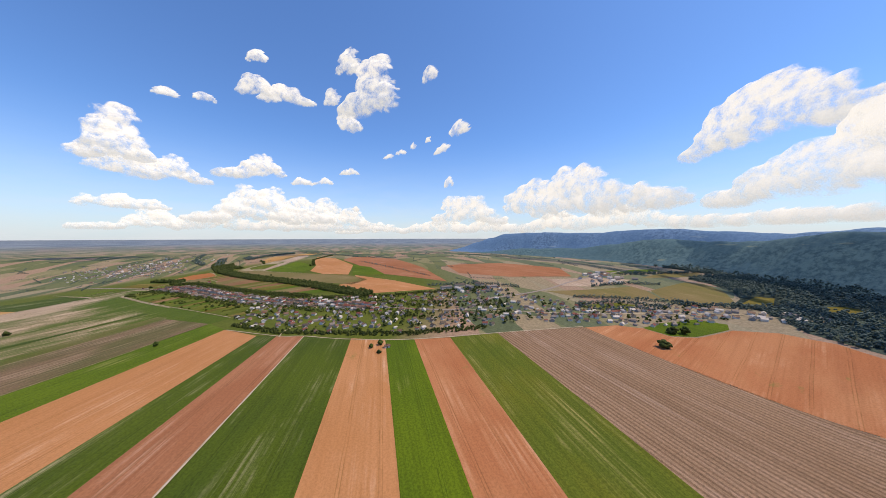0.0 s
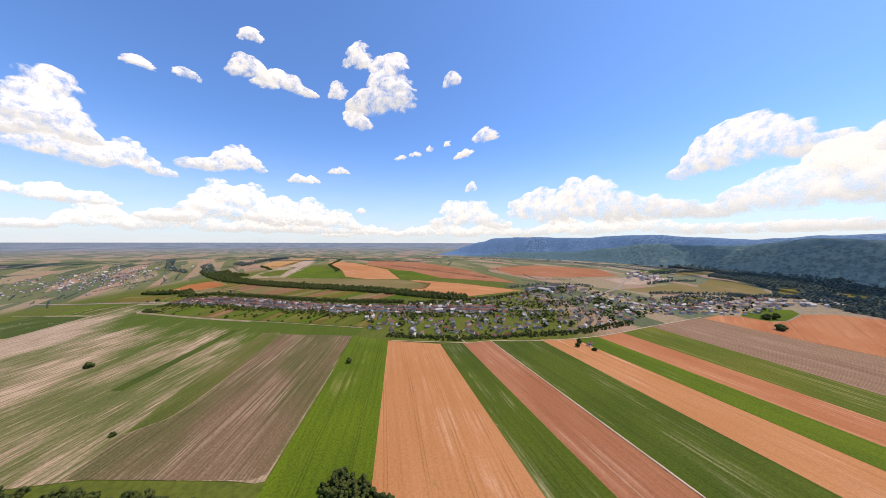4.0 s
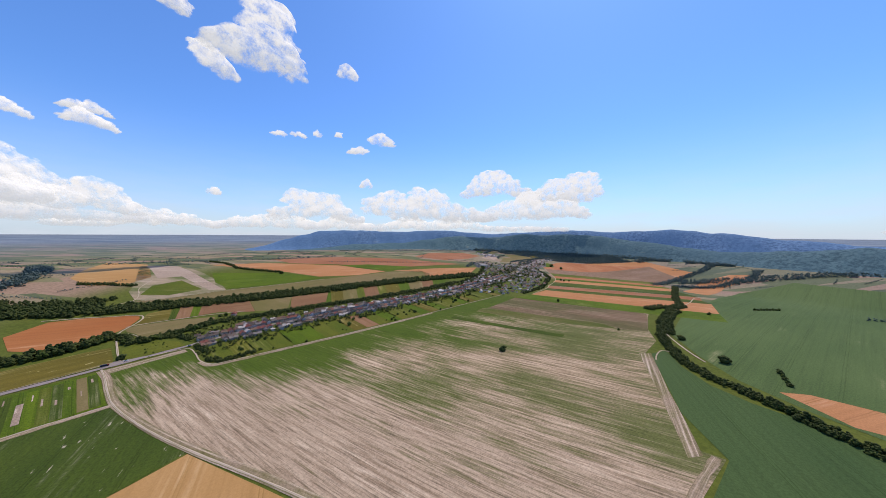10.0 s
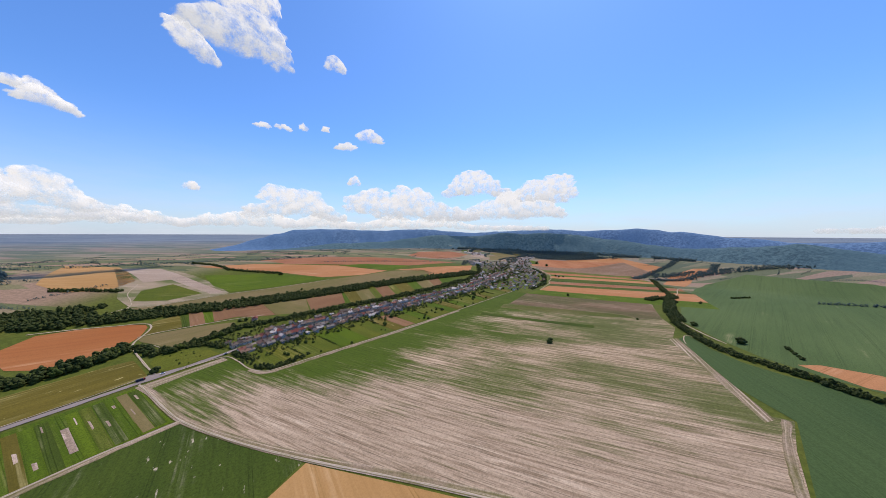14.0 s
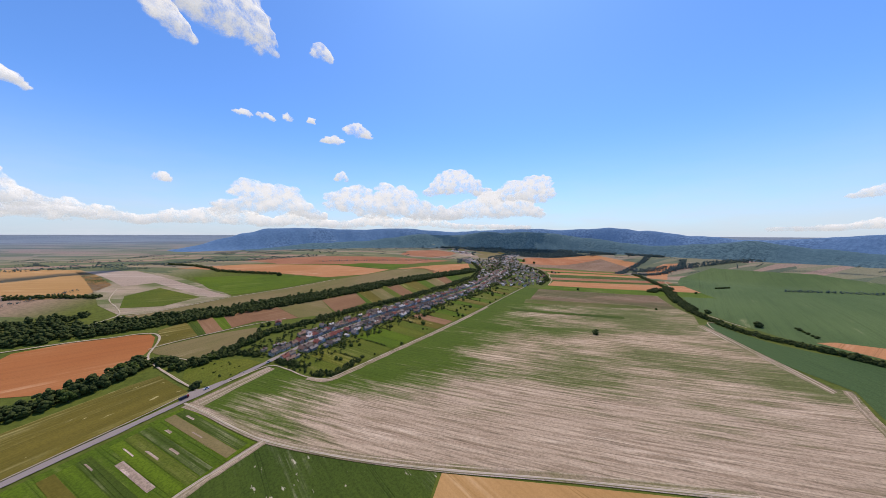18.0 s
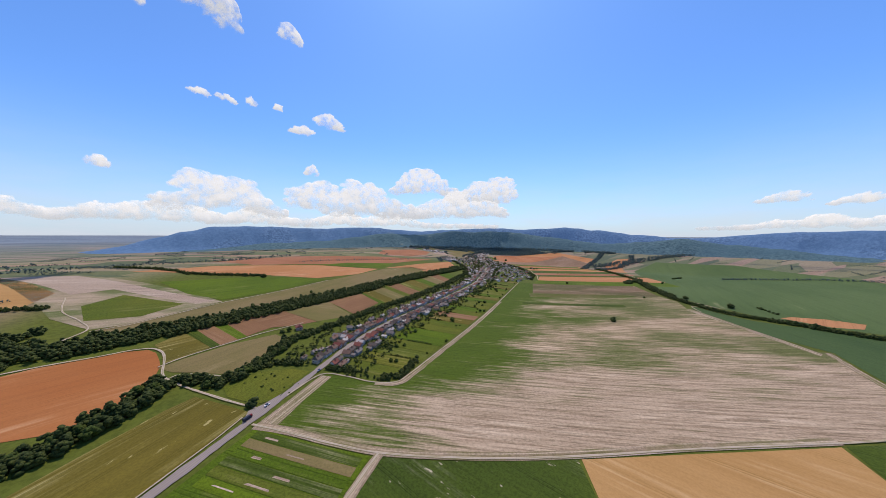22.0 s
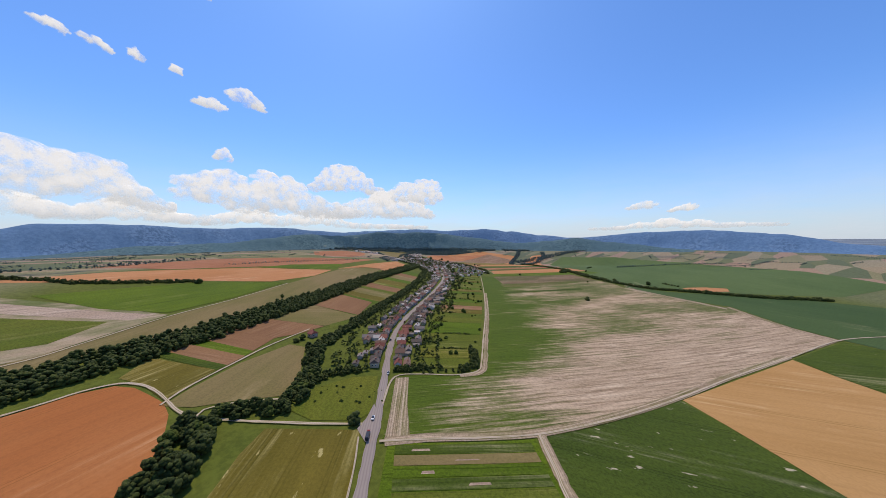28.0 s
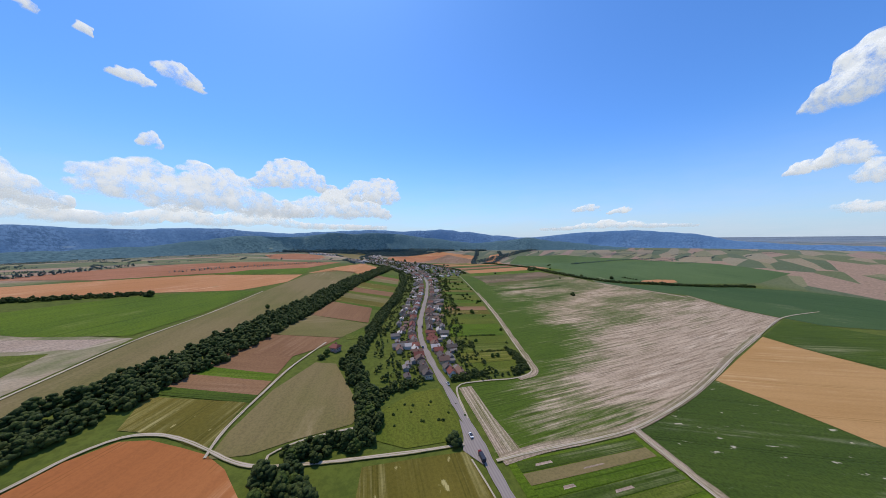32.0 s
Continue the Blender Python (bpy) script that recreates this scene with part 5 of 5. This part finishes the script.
for i in range(6200):
    x, y = rng.uniform(76, 178), rng.uniform(238, 302)
    if inside(x, y, FOREST) and not any(inside(x, y, outline) for outline in forest_gaps):
        far_pts.append((x, y, rng.uniform(0.36, 0.66)))
for line, w, per, s in [
    ([(93.5, 246.5), (99.4, 247.2), (104.6, 254.0), (112, 259.5), (124, 263)], 3.0, 4.0, 0.5),
    ([(78.6, 220.4), (86.6, 236.6), (93.6, 245)], 1.6, 3.0, 0.42),
    ([(85.2, 215.4), (87.2, 229.8), (91.0, 234.6), (97, 240)], 1.6, 3.2, 0.42),
    ([(70.8, 236), (72.6, 252), (79.5, 262)], 1.5, 2.4, 0.45),
    ([(60, 262), (64, 282), (70, 303)], 3.0, 3.4, 0.5),
]:
    far_pts += far_line(line, w, per, s)
for i in range(420):
    a, r = rng.uniform(-160, 115), rng.uniform(110, 235)
    x, y = CENTRE[0] + math.sin(radians(a)) * r, CENTRE[1] + math.cos(radians(a)) * r
    if (48 < x < 150 and 105 < y < 262) or any(inside(x, y, outline) for outline in field_outlines):
        continue
    b = rng.uniform(0, 3.14)
    for q in range(rng.randrange(8, 26)):
        far_pts.append((x + math.cos(b) * q * 0.7, y + math.sin(b) * q * 0.7 + rng.uniform(-0.3, 0.3), rng.uniform(0.18, 0.32)))
joined_trees("far_woods", far_pts, "distant woods and hedges across the valley, tinted haze blue", 4, M["forest"], 1, 5)

# ---- houses ----


def box(bm, x0, x1, y0, y1, z0, z1):
    v = [bm.verts.new(p) for p in ((x0, y0, z0), (x1, y0, z0), (x1, y1, z0), (x0, y1, z0), (x0, y0, z1), (x1, y0, z1), (x1, y1, z1), (x0, y1, z1))]
    for f in ((0, 3, 2, 1), (4, 5, 6, 7), (0, 1, 5, 4), (1, 2, 6, 5), (2, 3, 7, 6), (3, 0, 4, 7)):
        bm.faces.new([v[i] for i in f])


def make_house(w, l, h, rise, wall, roof, hip=0.0, detail=True):
    """A village house with gabled or hipped roof slabs, chimney, door and windows; base at the origin."""
    top = new("house")
    a, b = w / 2, l / 2
    bm = bmesh.new()
    pts = [(-a, -b), (a, -b), (a, b), (-a, b)]
    lo = [bm.verts.new((x, y, -0.3)) for x, y in pts]
    hi = [bm.verts.new((x, y, h)) for x, y in pts]
    g0, g1 = bm.verts.new((0, -b, h + rise * (1 - hip))), bm.verts.new((0, b, h + rise * (1 - hip)))
    for i in range(4):
        bm.faces.new((lo[i], lo[(i + 1) % 4], hi[(i + 1) % 4], hi[i]))
    bm.faces.new((hi[0], hi[1], g0))
    bm.faces.new((hi[2], hi[3], g1))
    part("wall", bm, M[wall], top)
    bm = bmesh.new()
    o, t = 0.14, 0.07
    e = b * 0.45 * hip
    for s in (-1, 1):
        drop = rise * o / a
        ring = [(s * (a + o), -b - o, h - drop), (s * (a + o), b + o, h - drop), (0, b + o - e, h + rise), (0, -b - o + e, h + rise)]
        low = [bm.verts.new(p) for p in ring]
        up = [bm.verts.new((x, y, z + t)) for x, y, z in ring]
        bm.faces.new(low)
        bm.faces.new(up)
        for i in range(4):
            bm.faces.new((low[i], low[(i + 1) % 4], up[(i + 1) % 4], up[i]))
    if hip:
        for s in (-1, 1):
            ring = [(-(a + o), s * (b + o), h - rise * o / a), (a + o, s * (b + o), h - rise * o / a), (0, s * (b + o - e), h + rise)]
            bm.faces.new([bm.verts.new((x, y, z + t * 0.9)) for x, y, z in ring])
    bmesh.ops.recalc_face_normals(bm, faces=bm.faces[:])
    part("roof", bm, M[roof], top)
    bm = bmesh.new()
    box(bm, 0.10, 0.26, -0.09, 0.09, h + rise * 0.4, h + rise + 0.2)
    box(bm, 0.08, 0.28, -0.11, 0.11, h + rise + 0.2, h + rise + 0.24)
    part("chimney", bm, M["chimney"], top)
    if detail:
        bm = bmesh.new()
        box(bm, a, a + 0.03, -0.10, 0.10, 0.0, 0.42)
        part("door", bm, M["door"], top)
        for x, y, sx, sy in ((a, -b * 0.55, 1, 0), (a, b * 0.55, 1, 0), (-a, 0.0, 1, 0), (-a * 0.4, -b, 0, 1), (a * 0.4, -b, 0, 1), (0, b, 0, 1)):
            s = 1 if (x > 0 if sx else y > 0) else -1
            bm = bmesh.new()
            if sx:
                box(bm, min(x, x + s * 0.02), max(x, x + s * 0.02), y - 0.12, y + 0.12, 0.20, 0.46)
            else:
                box(bm, x - 0.12, x + 0.12, min(y, y + s * 0.02), max(y, y + s * 0.02), 0.20, 0.46)
            win = part("window", bm, M["white_paint"], top)
            bm = bmesh.new()
            if sx:
                box(bm, min(x, x + s * 0.026), max(x, x + s * 0.026), y - 0.09, y + 0.09, 0.23, 0.43)
            else:
                box(bm, x - 0.09, x + 0.09, min(y, y + s * 0.026), max(y, y + s * 0.026), 0.23, 0.43)
            part("pane", bm, M["glass"], win)
    return top


STYLES = [("wall_white", "roof_brown", "white walls, brown roof"), ("wall_white", "roof_red", "white walls, red roof"), ("wall_cream", "roof_dark", "cream walls, dark roof"), ("wall_grey", "roof_grey", "grey walls, grey roof"),
          ("wall_cream", "roof_brown", "cream walls, brown roof"), ("wall_rose", "roof_red", "pink walls, red roof"), ("wall_white", "roof_light", "white walls, pale roof"), ("wall_white", "roof_dark", "white walls, dark roof")]
PROTO = {}
taken = []


def put_house(x, y, turn, style, size, place, detail=True, scale=1.0):
    if any(math.dist((x, y), q) < 0.98 for q in taken):
        return
    taken.append((x, y))
    wall, roof, words = STYLES[style]
    key = (style, size, detail)
    m = pose(x, y, height_facet(x, y) + 0.05, 0, 0, turn) @ Matrix.Scale(scale, 4)
    if key in PROTO:
        ob = copy_thing(PROTO[key], m)
    else:
        w, l, h, rise, hip = ((1.05, 1.5, 0.62, 0.42, 0.0), (1.25, 1.3, 0.70, 0.38, 0.9), (0.95, 1.9, 0.56, 0.34, 0.0), (0.75, 1.1, 0.42, 0.16, 0.0), (1.8, 4.4, 0.8, 0.35, 0.0))[size]
        ob = PROTO[key] = make_house(w, l, h, rise, wall, roof, hip, detail)
        ob.matrix_basis = m
    tagged(ob, ("%s, %s, %s" % (("village house", "square village house", "long village house", "small shed", "long farm building")[size], words, place)), "shed" if size == 3 else "house", "village houses")


far_houses = []


def far_house(x, y, turn, style, size, scale=1.0):
    """A small house that is seen only from far away; collected into one mesh."""
    if any(math.dist((x, y), q) < 1.1 for q in taken):
        return
    taken.append((x, y))
    far_houses.append((x, y, turn, style, size, scale))


def join_far_houses():
    walls = {}
    for x, y, turn, style, size, scale in far_houses:
        w, l, h, rise = ((1.2, 1.7, 0.6, 0.45), (1.4, 1.4, 0.7, 0.4), (1.0, 2.1, 0.55, 0.35), (0.8, 1.2, 0.45, 0.2))[size]
        m = pose(x, y, height_facet(x, y), 0, 0, turn) @ Matrix.Scale(scale, 4)
        for key, is_roof in ((STYLES[style][0], False), (STYLES[style][1], True)):
            bm = walls.setdefault(key, bmesh.new())
            a, b, o = w / 2, l / 2, 0.12
            if not is_roof:
                lo = [bm.verts.new(m @ Vector((px, py, -0.4))) for px, py in ((-a, -b), (a, -b), (a, b), (-a, b))]
                hi = [bm.verts.new(m @ Vector((px, py, h))) for px, py in ((-a, -b), (a, -b), (a, b), (-a, b))]
                g = [bm.verts.new(m @ Vector((0, s * b, h + rise))) for s in (-1, 1)]
                for i in range(4):
                    bm.faces.new((lo[i], lo[(i + 1) % 4], hi[(i + 1) % 4], hi[i]))
                bm.faces.new((hi[0], hi[1], g[0]))
                bm.faces.new((hi[2], hi[3], g[1]))
            else:
                for s in (-1, 1):
                    for lift in (0.02, 0.08):
                        bm.faces.new([bm.verts.new(m @ Vector(q)) for q in ((s * (a + o), -b - o, h - rise * o / a + lift), (s * (a + o), b + o, h - rise * o / a + lift), (0, b + o, h + rise + lift), (0, -b - o, h + rise + lift))])
    top = new("distant_houses")
    for key, bm in walls.items():
        part("roof" if key.startswith("roof") else "wall", bm, M[key], top)
    return tagged(top, "many small far houses with red, brown and pale roofs", "houses", kind="stuff")


LOWER = [(-14.9, 55.0), (-11.2, 61.0), (-6.0, 68.4), (0.6, 75.4), (9.0, 83.0), (22.8, 95.5), (40.5, 113.7), (56, 137), (66.5, 154), (76, 172), (82, 192)]
for side in (-1, 1):
    s = 1.5
    while s < 128:
        (x, y), (tx, ty) = across(LOWER, s)
        turn = math.degrees(math.atan2(ty, tx)) - 90 + (90 if rng.random() < 0.5 else 0)
        o = side * rng.uniform(1.6, 1.95)
        if s > 72:
            far_house(x + ty * o, y - tx * o, turn, rng.randrange(8), rng.choice((0, 0, 1, 2)), 0.8)
        elif rng.random() < 0.94:
            put_house(x + ty * o, y - tx * o, turn, rng.randrange(8), rng.choice((0, 0, 1, 2)), "beside the village street", s < 42, 0.95 if s < 55 else 0.8)
        for reach in ((2.7, 3.4), (3.6, 4.8)):
            if rng.random() < 0.4:
                continue
            o = side * rng.uniform(*reach)
            if s > 72:
                far_house(x + ty * o, y - tx * o, turn, rng.choice((3, 6, 2, 3, 4)), rng.choice((2, 3, 3)), 0.8)
            else:
                put_house(x + ty * o, y - tx * o, turn, rng.choice((3, 6, 2, 3, 4)), rng.choice((2, 3, 3)), "behind a house", False, 0.95 if s < 55 else 0.8)
        s += rng.uniform(1.05, 1.4)
put_house(-20.8, 72.6, 20, 5, 1, "behind the wood")
put_house(-18.6, 58.4, 70, 7, 2, "below the others")

TOWN = [(60, 112), (72, 118), (83, 134), (91, 160), (93, 180), (93, 192), (98, 206), (105, 220), (112, 246), (103, 252), (90, 228), (76, 208), (60, 202), (57, 178), (54, 156), (46, 132), (42, 118)]
for i in range(1800):
    x, y = rng.uniform(42, 113), rng.uniform(112, 253)
    near_road = min(math.dist((x, y), q) for q in LOWER[6:])
    if inside(x, y, TOWN) and len(taken) < 900:
        if any(math.dist((x, y), q) < 1.55 for q in taken):
            continue
        far_house(x, y, rng.choice((20, 110, 65, 155)) + rng.uniform(-8, 8), rng.choice((0, 2, 3, 4, 6, 7, 1, 0)), rng.choice((0, 1, 2, 3)), 0.72)
UPPER = [(84, 191), (92.3, 210), (98, 229), (105, 243.5), (112.5, 251.2), (122, 257)]
for i in range(120):
    (x, y), (tx, ty) = across(UPPER, rng.uniform(0, 80))
    o = rng.choice((-1, 1)) * rng.uniform(1.0, 3.4)
    far_house(x + ty * o, y - tx * o, math.degrees(math.atan2(ty, tx)) + rng.choice((0, 90)) + rng.uniform(-8, 8), rng.choice((0, 1, 3, 6, 6)), rng.choice((0, 2, 3)), 0.8)
for i in range(420):
    x, y = rng.gauss(-98, 14), rng.gauss(0, 16)
    far_house(x, y, rng.uniform(0, 180), rng.choice((0, 4, 3, 6, 3, 7)), rng.choice((0, 2, 3, 3)), 0.72)
for i in range(34):
    x, y = rng.gauss(64, 5), rng.gauss(250, 5)
    far_house(x, y, rng.uniform(0, 180), rng.choice((0, 6, 3)), rng.choice((0, 2)))
for i, (x, y) in enumerate([(53, 182), (57, 186), (52, 188), (56, 191), (61, 194), (54, 196), (59, 199), (63, 203)]):
    put_house(x, y, 10 + 90 * (i % 2), (3, 6, 2)[i % 3], 4, "at the works", False)
put_house(98.1, 154.1, 10, 0, 3, "alone among the strips")

join_far_houses()

# village trees between the houses
village_pts = []
for i in range(2300):
    (x, y), (tx, ty) = across(LOWER, rng.uniform(0, 178))
    o = rng.choice((-1, 1)) * rng.uniform(2.2, 8.5)
    x, y = x + ty * o, y - tx * o
    if min(math.dist((x, y), q) for q in taken) > 0.8:
        village_pts.append((x, y, rng.uniform(0.16, 0.40)))
for i in range(900):
    x, y = rng.uniform(42, 113), rng.uniform(112, 253)
    if inside(x, y, TOWN) and min(math.dist((x, y), q) for q in taken) > 1.2:
        village_pts.append((x, y, rng.uniform(0.3, 0.7)))
for i in range(0, 26, 2):
    (ax, ay), _ = across(HOUSE_LINE, i * 3.75 + 0.6)
    (dx, dy), _ = across(BACK_LINE, i * 3.62 + 0.4)
    n = rng.randrange(8, 26)
    start = rng.uniform(0.34, 0.6)
    for q in range(n):
        f = start + 0.016 * q
        if f < 0.98:
            village_pts.append((ax + (dx - ax) * f + rng.uniform(-0.1, 0.1), ay + (dy - ay) * f + rng.uniform(-0.1, 0.1), rng.uniform(0.09, 0.19)))
joined_trees("village_trees", village_pts, "garden trees and shrubs between the village houses", 5, M["leaf"], 1, 7)

# ---- vehicles on the road ----


def make_car(material, length=1.15, truck=False):
    top = new("lorry" if truck else "car")
    w = 0.24
    bm = bmesh.new()
    box(bm, -length / 2, length / 2, -w, w, 0.10, 0.26)
    bmesh.ops.bevel(bm, geom=bm.edges[:], offset=0.03, segments=2, affect="EDGES")
    part("body", bm, M["car_dark"] if truck else material, top)
    bm = bmesh.new()
    if truck:
        box(bm, length / 2 - 0.40, length / 2, -w, w, 0.26, 0.62)
    else:
        box(bm, -length * 0.30, length * 0.22, -w * 0.86, w * 0.86, 0.26, 0.40)
    bmesh.ops.bevel(bm, geom=bm.edges[:], offset=0.04, segments=2, affect="EDGES")
    part("cab", bm, material if truck else M["glass"], top)
    if truck:
        bm = bmesh.new()
        box(bm, -length / 2, length / 2 - 0.46, -w - 0.02, w + 0.02, 0.27, 0.66)
        bmesh.ops.bevel(bm, geom=bm.edges[:], offset=0.015, segments=1, affect="EDGES")
        part("load_bed", bm, M["car_dark"], top)
    for x in (-length * 0.31, length * 0.31):
        for y in (-w, w):
            bm = bmesh.new()
            bmesh.ops.create_cone(bm, cap_ends=True, segments=12, radius1=0.09, radius2=0.09, depth=0.07, matrix=Matrix.Translation((x, y, 0.09)) @ Matrix.Rotation(radians(90), 4, "X"))
            part("wheel", bm, M["tyre"], top)
    return top


def park(ob, s, side, label, category):
    (x, y), (tx, ty) = across(STREET, s)
    x, y = x + ty * side, y - tx * side
    ob.matrix_basis = pose(x, y, height_facet(x, y) + 0.13, 0, 0, math.degrees(math.atan2(ty, tx))) @ Matrix.Scale(0.62, 4)
    return tagged(ob, label, category)


park(make_car(M["car_red"], 1.9, True), 53.6, -0.45, "red cab lorry driving on the village street", "lorry")
park(make_car(M["car_white"]), 56.4, -0.40, "white car on the village street", "car")
park(make_car(M["car_white"]), 66.0, 0.42, "white car at the first houses", "car")
park(make_car(M["car_dark"]), 78.0, -0.42, "dark car on the village street", "car")
park(make_car(M["car_red"]), 88.5, 0.38, "red car on the village street", "car")
